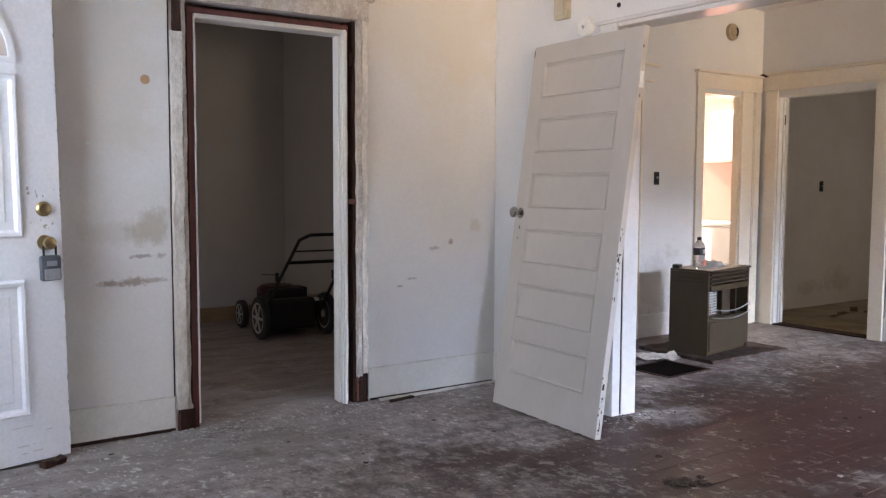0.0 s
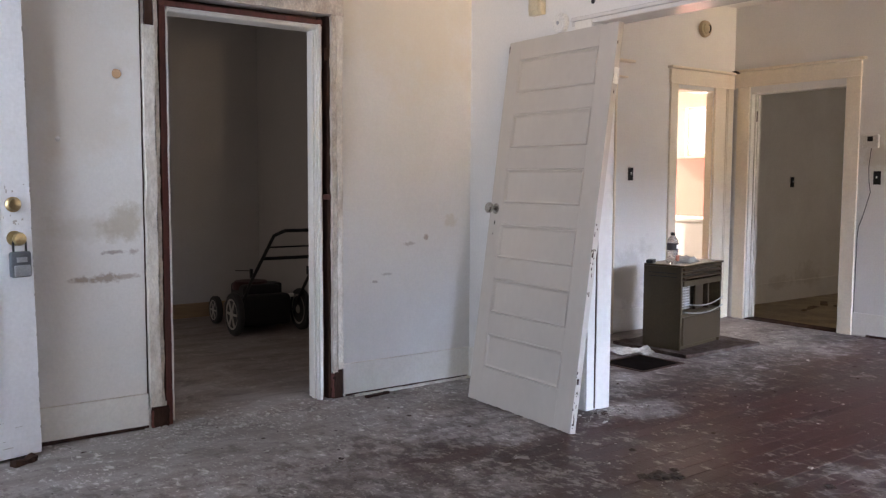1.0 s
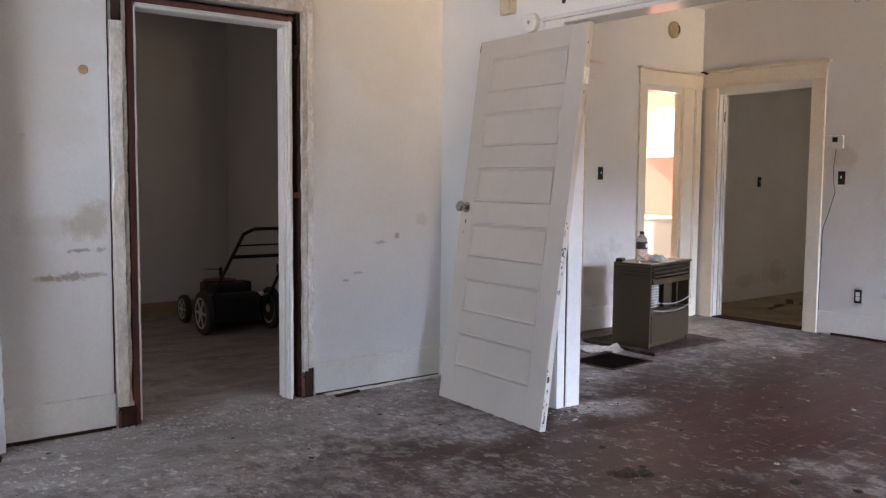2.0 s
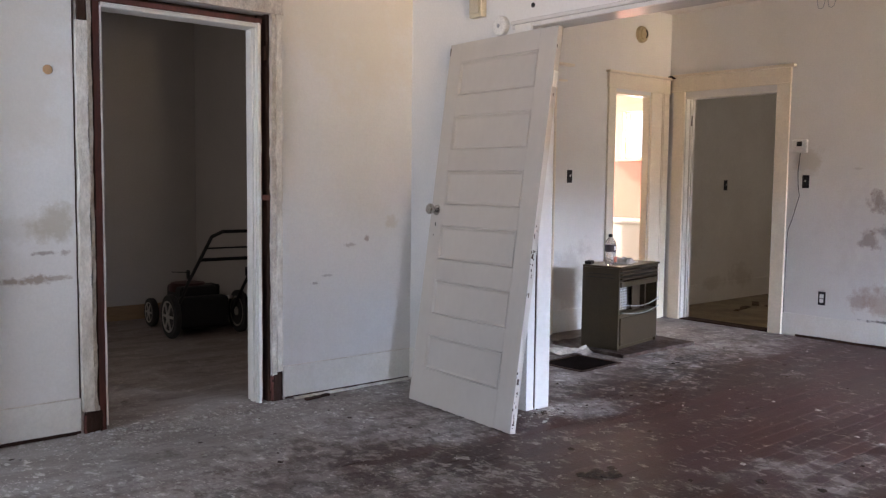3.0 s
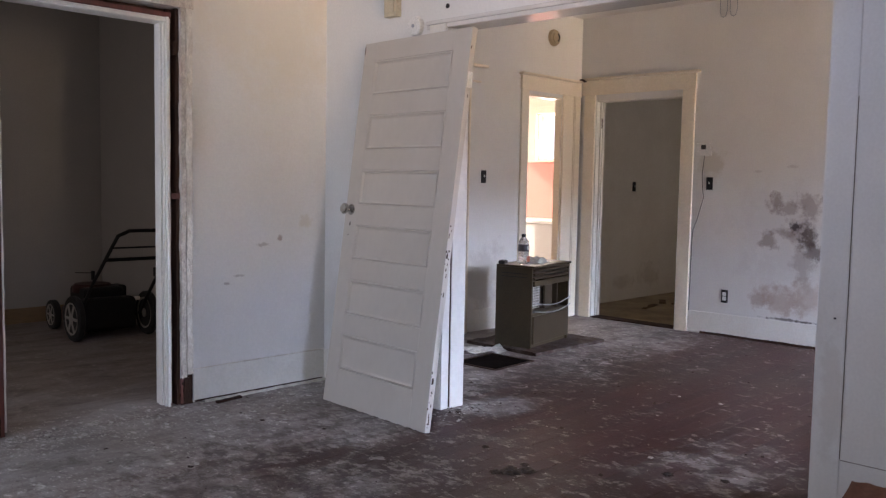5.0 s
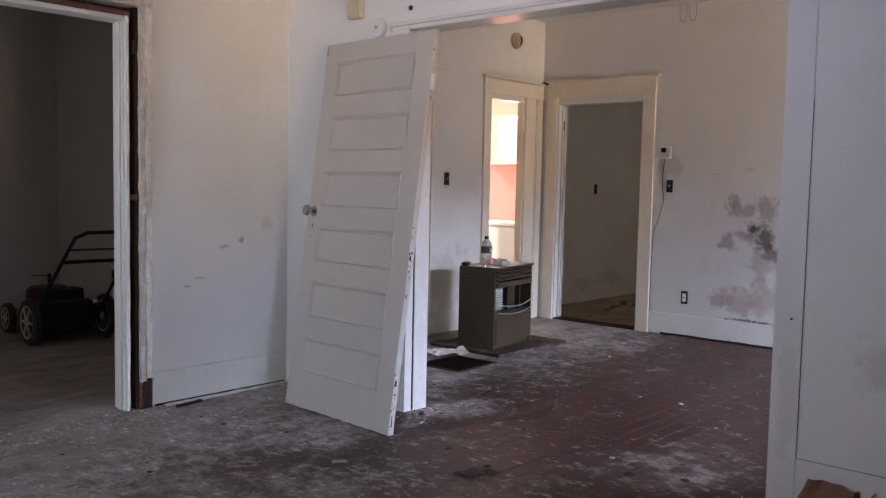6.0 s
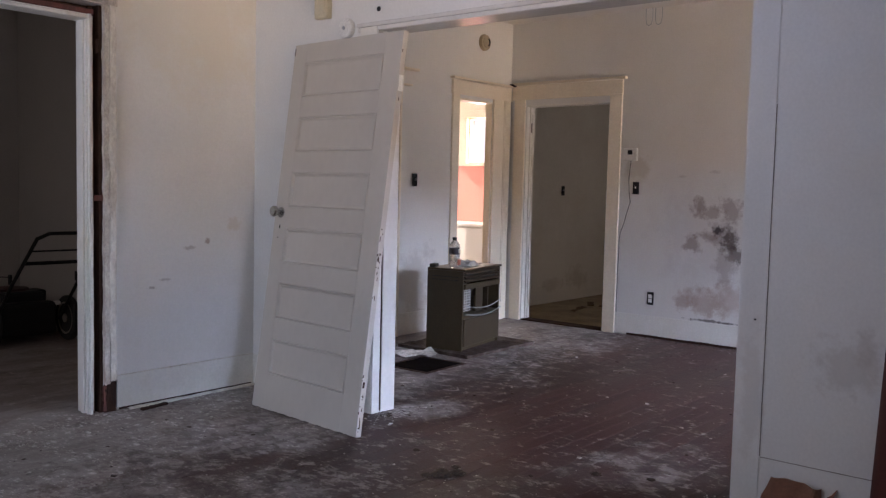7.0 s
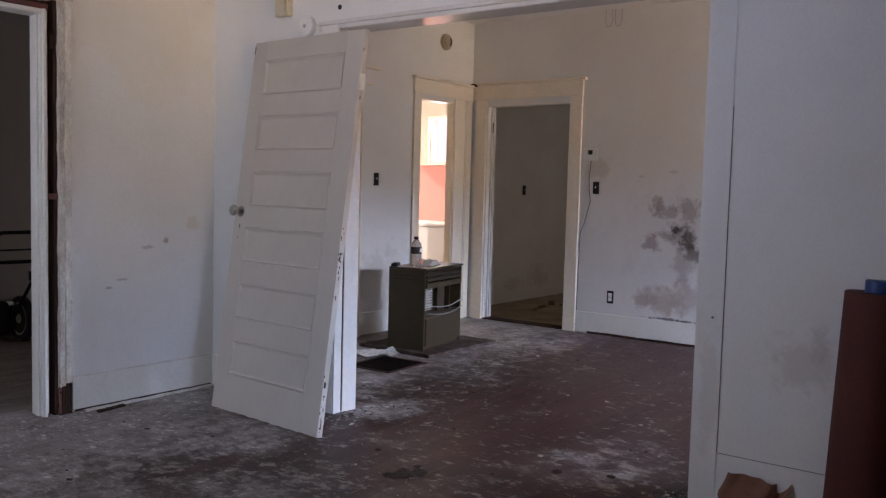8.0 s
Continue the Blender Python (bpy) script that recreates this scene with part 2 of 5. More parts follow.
def floor_paint(name, base, worn, dust, mix):
    """Painted boards, worn to grey wood, with plaster dust lying thickest along the north wall."""
    m = bpy.data.materials.new(name)
    m.use_nodes = True
    n, l = links(m)
    b = n["Principled BSDF"]
    geo = n.new("ShaderNodeNewGeometry")
    info = n.new("ShaderNodeObjectInfo")

    def noise_at(scale, detail, rough, stretch, lo, hi, dist=0.0):
        mp = n.new("ShaderNodeMapping")
        mp.inputs["Scale"].default_value = stretch
        l(geo.outputs["Position"], mp.inputs[0])
        t = n.new("ShaderNodeTexNoise")
        t.inputs["Scale"].default_value, t.inputs["Detail"].default_value, t.inputs["Roughness"].default_value = scale, detail, rough
        t.inputs["Distortion"].default_value = dist
        l(mp.outputs[0], t.inputs["Vector"])
        r = n.new("ShaderNodeMapRange")
        r.inputs[1].default_value, r.inputs[2].default_value = lo, hi
        l(t.outputs[0], r.inputs[0])
        return r.outputs[0], t.outputs[0]

    def blend(fac, a, colour):
        c = n.new("ShaderNodeMix")
        c.data_type = "RGBA"
        l(fac, c.inputs[0])
        if isinstance(a, tuple):
            c.inputs[6].default_value = (*a, 1)
        else:
            l(a, c.inputs[6])
        c.inputs[7].default_value = (*colour, 1)
        return c.outputs[2]

    def maths(op, a, q):
        x = n.new("ShaderNodeMath")
        x.operation = op
        for s, v in zip(x.inputs, (a, q)):
            if isinstance(v, float):
                s.default_value = v
            else:
                l(v, s)
        return x.outputs[0]

    wear, _ = noise_at(1.1, 5, 0.6, (0.6, 1.3, 1), 0.42, 0.62)
    out = blend(wear, base, worn)
    streak, _ = noise_at(7, 5, 0.65, (0.35, 2.2, 1), 0.50, 0.74)
    out = blend(maths("MULTIPLY", streak, 0.28), out, tuple(v * 0.45 for v in base))
    hs = n.new("ShaderNodeHueSaturation")
    mr = n.new("ShaderNodeMapRange")
    mr.inputs[3].default_value, mr.inputs[4].default_value = 0.80, 1.2
    l(info.outputs["Random"], mr.inputs[0])
    l(mr.outputs[0], hs.inputs["Value"])
    l(out, hs.inputs["Color"])
    out = hs.outputs[0]
    # dust: a powdery band along the north wall and round the post, then broken drifts and flakes
    sep = n.new("ShaderNodeSeparateXYZ")
    l(geo.outputs["Position"], sep.inputs[0])

    def ramp(src, lo, hi, a, q):
        t = n.new("ShaderNodeMapRange")
        t.interpolation_type = "SMOOTHSTEP"
        t.inputs[1].default_value, t.inputs[2].default_value, t.inputs[3].default_value, t.inputs[4].default_value = lo, hi, a, q
        l(src, t.inputs[0])
        return t.outputs[0]

    def round_spot(cx, cy, rx, ry, amount):
        v = n.new("ShaderNodeVectorMath")
        v.operation = "SUBTRACT"
        v.inputs[1].default_value = (cx, cy, 0)
        l(geo.outputs["Position"], v.inputs[0])
        d = n.new("ShaderNodeVectorMath")
        d.operation = "DIVIDE"
        d.inputs[1].default_value = (rx, ry, 1)
        l(v.outputs[0], d.inputs[0])
        g = n.new("ShaderNodeVectorMath")
        g.operation = "LENGTH"
        l(d.outputs[0], g.inputs[0])
        return ramp(g.outputs["Value"], 0.15, 1.0, amount, 0.0)

    band = maths("ADD", ramp(sep.outputs[1], 2.7, 4.25, -0.045, 0.245), ramp(sep.outputs[1], 5.2, 6.8, 0.0, -0.10))
    band = maths("ADD", band, ramp(sep.outputs[1], 4.2, 4.5, 0.0, 0.30))
    side = ramp(sep.outputs[0], 0.3, 4.2, 0.135, -0.078)
    bias = maths("ADD", band, side)
    for spot in ((3.66, 3.08, 0.46, 0.30, 0.20), (1.45, 3.90, 1.2, 0.6, 0.17), (2.75, 3.25, 0.45, 0.45, 0.10), (3.6, 1.7, 0.7, 0.5, 0.14), (5.9, 3.5, 0.8, 0.5, 0.06), (2.35, 2.6, 0.4, 0.25, 0.07)):
        bias = maths("ADD", bias, round_spot(*spot))
    _, d1 = noise_at(2.2, 6, 0.6, (0.8, 1.2, 1), 0, 1, 0.5)
    _, d2 = noise_at(13, 7, 0.72, (1.1, 0.75, 1), 0, 1, 0.5)
    _, d3 = noise_at(5.0, 7, 0.70, (1.0, 0.8, 1), 0, 1, 0.7)
    _, rubbed = noise_at(5, 5, 0.6, (0.45, 1.3, 1), 0, 1, 0.6)
    _, d4 = noise_at(26, 5, 0.7, (1.2, 0.7, 1), 0, 1, 0.5)
    blend3 = maths("ADD", maths("ADD", maths("MULTIPLY", d1, 0.42), maths("MULTIPLY", d3, 0.34)), maths("MULTIPLY", d2, 0.24))
    soft = ramp(maths("ADD", blend3, bias), 0.43, 0.68, 0.0, 0.72)
    soft = maths("MULTIPLY", soft, ramp(maths("ADD", maths("MULTIPLY", d3, 0.45), maths("MULTIPLY", d2, 0.55)), 0.40, 0.60, 0.42, 1.05))
    patch = ramp(maths("ADD", maths("ADD", maths("ADD", maths("MULTIPLY", d3, 0.28), maths("MULTIPLY", d2, 0.44)), maths("MULTIPLY", d4, 0.36)), maths("MULTIPLY", bias, 0.34)), 0.535, 0.605, 0.0, 0.62)
    _, raw_fleck = noise_at(42, 4, 0.7, (1, 1, 1), 0, 1)
    grain = maths("MULTIPLY", ramp(raw_fleck, 0.32, 0.68, 0.86, 1.05), ramp(rubbed, 0.36, 0.62, 0.72, 1.10))
    amount = maths("MINIMUM", maths("MULTIPLY", maths("MAXIMUM", soft, patch), grain), 1.0)
    out = blend(maths("MULTIPLY", amount, mix), out, dust)
    near_wall = maths("MULTIPLY", maths("MULTIPLY", ramp(sep.outputs[1], 2.4, 3.9, 0.45, 1.0), ramp(sep.outputs[1], 4.2, 4.6, 1.0, 0.25)), ramp(maths("ADD", d1, bias), 0.44, 0.62, 0.12, 1.0))
    for sc, lo, st in ((10, 0.62, 0.5), (20, 0.615, 0.6), (36, 0.61, 0.65), (60, 0.62, 0.55)):
        spk, _ = noise_at(sc, 3, 0.6, (1.15, 0.7, 1), lo, lo + 0.035)
        out = blend(maths("MULTIPLY", maths("MULTIPLY", spk, maths("MULTIPLY", near_wall, ramp(d3, 0.42, 0.60, 0.08, 1.0))), st), out, tuple(min(0.8, v * 1.4) for v in dust))
    grime, _ = noise_at(3.6, 6, 0.7, (0.9, 1.1, 1), 0.56, 0.70, 0.7)
    out = blend(maths("MULTIPLY", grime, 0.55), out, (0.040, 0.022, 0.016))
    pits, _ = noise_at(48, 3, 0.6, (0.7, 1.2, 1), 0.66, 0.72)
    out = blend(maths("MULTIPLY", pits, 0.55), out, tuple(v * 0.5 for v in base))
    l(out, b.inputs["Base Color"])
    rr = n.new("ShaderNodeMapRange")
    rr.inputs[3].default_value, rr.inputs[4].default_value = 0.52, 0.9
    l(amount, rr.inputs[0])
    l(rr.outputs[0], b.inputs["Roughness"])
    b.inputs["Specular IOR Level"].default_value = 0.3
    bp = n.new("ShaderNodeBump")
    bp.inputs["Strength"].default_value, bp.inputs["Distance"].default_value = 0.35, 0.004
    l(maths("ADD", raw_fleck, d2), bp.inputs["Height"])
    l(bp.outputs[0], b.inputs["Normal"])
    return m


m_floor = floor_paint("worn_painted_boards", (0.047, 0.0150, 0.0130), (0.048, 0.025, 0.019), (0.48, 0.440, 0.410), 0.82)
m_subfloor = material("dark_gap", (0.012, 0.009, 0.008), 1.0, (0.018, 0.013, 0.012), 5, 0.5, 60, 0.0, spec=0.0)
m_ceiling = material("ceiling_plaster", (0.74, 0.71, 0.66), 0.8, (0.66, 0.62, 0.56), 2, 0.5, 60, 0.1, fine=0.02)
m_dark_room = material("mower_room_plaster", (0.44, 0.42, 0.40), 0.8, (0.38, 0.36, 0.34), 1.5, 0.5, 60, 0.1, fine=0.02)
m_back_room = material("back_room_plaster", (0.60, 0.57, 0.51), 0.8, (0.50, 0.46, 0.40), 1.5, 0.6, 60, 0.1, fine=0.02, spots=[
    ((8.55, 5.09, 0.24), (0.28, 1, 0.13), (0.34, 0.29, 0.22), 0.45, 7), ((8.05, 5.09, 0.20), (0.22, 1, 0.08), (0.38, 0.33, 0.26), 0.4, 9)])
m_pink = material("salmon_paint", (0.66, 0.26, 0.21), 0.6, (0.62, 0.24, 0.19), 2, 0.5, 60, 0.05, fine=0.02)
m_cream = material("cream_paint", (0.82, 0.75, 0.60), 0.6, (0.78, 0.70, 0.54), 2, 0.5, 60, 0.05, fine=0.02)
m_lino = material("worn_yellow_lino", (0.34, 0.27, 0.16), 0.55, (0.13, 0.09, 0.06), 3.5, 0.85, 40, 0.2, fine=0.1)
m_concrete = material("exterior_ground", (0.35, 0.33, 0.29), 0.9, (0.25, 0.24, 0.2), 1, 0.6, 30, 0.2)

# ---------------------------------------------------------------- mesh helpers


def box(bm, a, b, bevel=0.0):
    """A box from corner a to corner b, added to bm."""
    lo, hi = Vector([min(p, q) for p, q in zip(a, b)]), Vector([max(p, q) for p, q in zip(a, b)])
    vs = bmesh.ops.create_cube(bm, size=1)["verts"]
    for v in vs:
        v.co = Vector([(lo[i] + hi[i]) / 2 + v.co[i] * (hi[i] - lo[i]) for i in range(3)])
    if bevel:
        es = list({e for v in vs for e in v.link_edges})
        bmesh.ops.bevel(bm, geom=es, offset=bevel, segments=2, affect="EDGES", profile=0.5)
    return bm


def boxes(*pairs, bevel=0.0):
    bm = bmesh.new()
    for a, b in pairs:
        box(bm, a, b, bevel)
    return bm


def tube(bm, a, b, r, seg=12, r2=None):
    """A round bar from a to b."""
    a, b = Vector(a), Vector(b)
    m = Matrix.Translation((a + b) / 2) @ (b - a).to_track_quat("Z", "Y").to_matrix().to_4x4()
    bmesh.ops.create_cone(bm, cap_ends=True, segments=seg, radius1=r, radius2=r if r2 is None else r2, depth=(b - a).length, matrix=m)
    return bm


def bar(points, r, seg=8):
    bm = bmesh.new()
    for a, b in zip(points, points[1:]):
        tube(bm, a, b, r, seg)
    for p in points[1:-1]:
        bmesh.ops.create_uvsphere(bm, u_segments=seg, v_segments=6, radius=r, matrix=Matrix.Translation(p))
    return bm


def lathe(profile, seg=28, axis="z"):
    """A turned shape from (radius, height) pairs."""
    bm = bmesh.new()
    rings = []
    for r, h in profile:
        ring = []
        for i in range(seg):
            t = 2 * math.pi * i / seg
            p = (r * math.cos(t), r * math.sin(t), h)
            if axis == "x":
                p = (p[2], p[0], p[1])
            if axis == "y":
                p = (p[0], p[2], p[1])
            ring.append(bm.verts.new(p))
        rings.append(ring)
    for a, b in zip(rings, rings[1:]):
        for i in range(seg):
            bm.faces.new((a[i], a[(i + 1) % seg], b[(i + 1) % seg], b[i]))
    bm.faces.new(rings[0][::-1])
    bm.faces.new(rings[-1])
    bmesh.ops.recalc_face_normals(bm, faces=bm.faces)
    return bm


def mesh(name, bm, mat, smooth=False):
    me = bpy.data.meshes.new(name)
    bm.normal_update()
    bm.to_mesh(me)
    bm.free()
    me.materials.append(mat)
    if smooth:
        me.shade_smooth()
        me.set_sharp_from_angle(angle=radians(35))
    return me


def thing(name, label, category, m=None, group="", kind=""):
    ob = tagged(new(name), label, category, group, kind)
    ob.empty_display_size = 0.1
    if m is not None:
        ob.matrix_basis = m
    return ob


def part(name, bm, mat, parent, label="", smooth=False):
    ob = new(name, mesh(name, bm, mat, smooth))
    ob.parent = parent
    return tagged(ob, label)


def single(name, bm, mat, label, category, kind="", m=None, smooth=False):
    ob = tagged(new(name, mesh(name, bm, mat, smooth)), label, category, kind=kind)
    if m is not None:
        ob.matrix_basis = m
    return ob


# ---------------------------------------------------------------- walls, floors, ceilings
AY, BX, BX2, CY, DX, CEIL, T = 4.25, 3.352, 3.497, 4.79, 6.765, 2.75, 0.13
WX, SY = -0.22, -2.2

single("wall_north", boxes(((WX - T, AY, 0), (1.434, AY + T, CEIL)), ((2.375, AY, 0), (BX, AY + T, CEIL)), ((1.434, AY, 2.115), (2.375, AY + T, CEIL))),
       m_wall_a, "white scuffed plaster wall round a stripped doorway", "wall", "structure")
single("wall_partition", boxes(((BX, 3.23, 0), (BX2, CY + T, CEIL)), ((BX, SY, 0), (BX2, 1.246, CEIL)), ((BX, 1.246, 2.06), (BX2, 3.23, CEIL))),
       m_wall_b, "white partition wall with a wide cased opening", "wall", "structure")
single("wall_hall_north", boxes(((BX2, CY, 0), (5.975, CY + T, CEIL)), ((6.475, CY, 0), (DX + T, CY + 0.066, CEIL)), ((5.975, CY, 2.008), (6.475, CY + T, CEIL))),
       m_wall_c, "off-white plaster hall wall with a narrow doorway", "wall", "structure")
single("wall_hall_east", boxes(((DX, SY, 0), (DX + T, 3.74, CEIL)), ((DX, 4.62, 0), (DX + T, CY, CEIL)), ((DX, 3.74, 2.0), (DX + T, 4.62, CEIL))),
       m_wall_d, "white plaster wall with dark damp stains", "wall", "structure")
single("wall_west", boxes(((WX - T, SY, 0), (WX, 2.93, CEIL)), ((WX - T, 3.84, 0), (WX, AY, CEIL)), ((WX - T, 2.93, 2.06), (WX, 3.84, CEIL))),
       m_dim, "unseen front doorway wall, coloured dark to cut bounce light", "wall", "structure")


def wall_with_window(name, x0, x1, y0, wx0, wx1, z0, z1, mat, label):
    single(name, boxes(((x0, y0 - T, 0), (wx0, y0, CEIL)), ((wx1, y0 - T, 0), (x1, y0, CEIL)), ((wx0, y0 - T, 0), (wx1, y0, z0)), ((wx0, y0 - T, z1), (wx1, y0, CEIL))), mat, label, "wall", "structure")


wall_with_window("wall_south", WX - T, BX, SY, 0.45, 1.20, 0.85, 2.12, m_dim, "unseen window wall, coloured dark to cut bounce light")
wall_with_window("wall_hall_south", BX2, DX + T, SY, 5.12, 6.62, 0.85, 2.12, m_wall_b, "white plaster hall wall with a wide window")
# unseen block, added to keep window light off the near partition
single("wall_shade_block", boxes(((2.45, SY, 0), (BX, 0.36, CEIL))), m_dim, "unseen dark wall block that shades the partition", "wall", "structure")
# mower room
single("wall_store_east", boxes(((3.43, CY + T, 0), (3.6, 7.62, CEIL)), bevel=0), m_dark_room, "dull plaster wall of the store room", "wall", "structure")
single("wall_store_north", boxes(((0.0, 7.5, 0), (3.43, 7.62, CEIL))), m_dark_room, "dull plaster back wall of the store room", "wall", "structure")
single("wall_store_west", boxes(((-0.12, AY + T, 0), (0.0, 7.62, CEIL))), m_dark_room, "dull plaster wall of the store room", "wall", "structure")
# back room behind the hall doorway
single("wall_back_north", boxes(((DX + T, 5.09, 0), (11.2, 5.112, CEIL)), ((DX + T - 0.010, CY + 0.068, 0), (DX + T, 5.112, CEIL))), m_back_room, "dingy plaster wall of the back room", "wall", "structure")
single("wall_back_east", boxes(((11.2, 2.5, 0), (11.32, 5.20, CEIL))), m_back_room, "dingy plaster wall of the back room", "wall", "structure")
single("wall_back_south", boxes(((DX + T, 2.4, 0), (11.32, 2.5, CEIL))), m_back_room, "dingy plaster wall of the back room", "wall", "structure")
# sunlit kitchen behind the narrow doorway
EX, NY = 8.3, 7.6
single("wall_kitchen_dado", boxes(((EX, 5.114, 0), (EX + T, NY, 1.51))), m_pink, "salmon painted kitchen wall below the window", "wall", "structure")
single("wall_kitchen_east", boxes(((EX, 5.114, 2.06), (EX + T, NY, CEIL)), ((EX, 5.114, 1.51), (EX + T, 5.75, 2.06)), ((EX, 6.50, 1.51), (EX + T, NY, 2.06))),
       m_cream, "cream painted kitchen wall round the window", "wall", "structure")
# the window here is out of view, added to let light in
single("wall_kitchen_north", boxes(((3.6, NY, 0), (6.2, NY + T, CEIL)), ((7.7, NY, 0), (EX + T, NY + T, CEIL)), ((6.2, NY, 0), (7.7, NY + T, 1.0)), ((6.2, NY, 2.3), (7.7, NY + T, CEIL))),
       m_cream, "cream painted kitchen wall with an added unseen window", "wall", "structure")
single("wall_kitchen_west", boxes(((3.6, CY + T, 0), (3.72, NY, CEIL))), m_cream, "cream painted kitchen wall", "wall", "structure")
single("ceiling", boxes(((WX - T, SY - T, CEIL), (11.4, NY + T, CEIL + 0.15))), m_ceiling, "plain off-white plaster ceiling", "ceiling", "structure")
single("ground", boxes(((-400, -400, -0.6), (400, 400, -0.5))), m_concrete, "dry bare ground round the house", "ground", "structure")
floor = single("floor", boxes(((WX - T, SY - T, -0.12), (11.4, NY + T, -0.022))), m_subfloor, "worn maroon painted floorboards under white plaster dust", "floor", "structure")


def rough_board(a, b, seed, amp=0.004, cuts=26):
    """A long upright or flat board with worn, uneven edges."""
    bm = boxes((a, b))
    size = [abs(p - q) for p, q in zip(a, b)]
    ax = size.index(max(size))
    es = [e for e in bm.edges if abs((e.verts[0].co - e.verts[1].co)[ax]) > size[ax] * 0.9]
    bmesh.ops.subdivide_edges(bm, edges=es, cuts=cuts, use_grid_fill=True)
    for v in bm.verts:
        p = v.co * 9 + Vector((seed * 7.3, seed * 3.1, 0))
        d = noise.noise_vector(p) * amp + noise.noise_vector(p * 4) * amp * 0.6
        d[ax] = 0
        if abs(v.co.z) < 1e-4:
            d.z = 0
        v.co += d
    return bm


# ---------------------------------------------------------------- store-room doorway in the north wall
door_1 = thing("door_1", "stripped white door frame with bare red wood edges", "door frame", kind="structure")
part("jamb", boxes(((2.300, 4.246, 0), (2.314, AY + T, 2.060)), bevel=0.002), m_paint, door_1, "white painted jamb")
part("jamb", rough_board((1.438, 4.256, 0), (1.471, AY + T, 2.06), 1, 0.002), m_redwood, door_1, "bare red-brown jamb edge")
part("jamb_edge", rough_board((2.3144, 4.250, 0.02), (2.3200, 4.300, 2.05), 41, 0.0022, 70), m_old_white, door_1, "ragged paint edge of the jamb")
part("jamb_bead", boxes(((2.291, 4.262, 0), (2.2997, 4.274, 2.034)), bevel=0.003), m_paint, door_1)
part("door_stop", boxes(((2.288, 4.296, 0), (2.2998, 4.330, 2.034)), bevel=0.003), m_paint, door_1)
part("head_bead", boxes(((1.49, 4.255, 2.037), (2.299, 4.2615, 2.043)), ((1.49, 4.257, 2.051), (2.299, 4.2615, 2.058)), bevel=0.0015), m_paint, door_1)
part("edge_strip", rough_board((1.4715, 4.250, 0.02), (1.4785, AY + T, 2.04), 2, 0.0020, 60), m_paint, door_1, "flaking white paint edge")
part("head_jamb", boxes(((1.479, 4.262, 2.035), (2.300, AY + T, 2.060)), bevel=0.003), m_paint, door_1)
part("head_edge", rough_board((1.438, 4.256, 2.0605), (2.330, AY + T, 2.085), 3, 0.002), m_redwood, door_1, "bare red-brown head edge")
part("stud", boxes(((1.4345, AY + 0.10, 0), (1.4375, AY + T, 2.114)), ((2.3345, AY + 0.070, 0), (2.3745, AY + T, 2.114)), ((1.438, AY + 0.09, 2.0855), (2.3345, AY + T, 2.114))), m_stud, door_1, "dark exposed framing wood")
part("framing_edge", rough_board((2.3205, AY + 0.022, 0), (2.3340, AY + 0.120, 2.06), 31, 0.002), m_redwood, door_1, "bare red-brown framing edge")
part("casing", rough_board((1.350, 4.220, 0.112), (1.403, 4.2495, 1.955), 4, 0.006, 90), m_old_white, door_1, "casing board with yellowed chipped paint")
part("casing_scrap", rough_board((1.362, 4.232, 1.960), (1.400, 4.2495, 2.114), 32, 0.005), m_stud, door_1, "bare brown casing end")
part("casing", rough_board((1.4075, 4.232, 0.112), (1.4240, 4.2495, 2.114), 5, 0.005, 90), m_peel, door_1, "stripped casing strip with peeling paint")
part("casing_edge", rough_board((1.4245, 4.246, 0.06), (1.4370, 4.2600, 2.10), 44, 0.002, 60), m_stud, door_1, "dark gap behind the casing")
part("casing", rough_board((2.3700, 4.226, 0.165), (2.3960, 4.2495, 2.114), 6, 0.005, 90), m_peel, door_1, "stripped casing strip with peeling paint")
part("casing", rough_board((2.3990, 4.222, 0.165), (2.4330, 4.2495, 2.114), 7, 0.005, 90), m_old_white, door_1)
part("edge_gap", rough_board((1.3425, 4.244, 0.02), (1.3480, 4.2495, 2.20), 34, 0.0015, 60), m_stud, door_1, "dark gap beside the casing")
part("edge_gap", rough_board((2.4360, 4.243, 0.02), (2.4410, 4.2495, 2.20), 35, 0.0018, 60), m_stud, door_1)
part("strip_gap", rough_board((1.4035, 4.240, 0.15), (1.4070, 4.2495, 2.10), 36, 0.0012, 60), m_stud, door_1)
part("strip_gap", rough_board((2.3963, 4.238, 0.17), (2.3987, 4.2495, 2.10), 37, 0.0012, 60), m_stud, door_1)
part("shim", boxes(((1.424, 4.236, 1.045), (1.452, 4.255, 1.075)), bevel=0.002), m_redwood, door_1)
part("shim", boxes(((2.322, 4.246, 1.115), (2.378, 4.27, 1.145)), bevel=0.002), m_redwood, door_1)
part("shim", boxes(((2.338, 4.252, 1.87), (2.354, 4.28, 1.94)), bevel=0.002), m_stud, door_1)
part("framing_face", rough_board((2.3560, 4.2555, 0), (2.3745, AY + 0.068, 2.112), 33, 0.003), m_stud, door_1, "bare dark framing face")
part("head_casing", rough_board((1.345, 4.222, 2.1145), (2.442, 4.2495, 2.218), 8, 0.003), m_peel, door_1)
part("cap", rough_board((1.325, 4.205, 2.2185), (2.470, 4.2495, 2.243), 9, 0.003), m_peel, door_1)


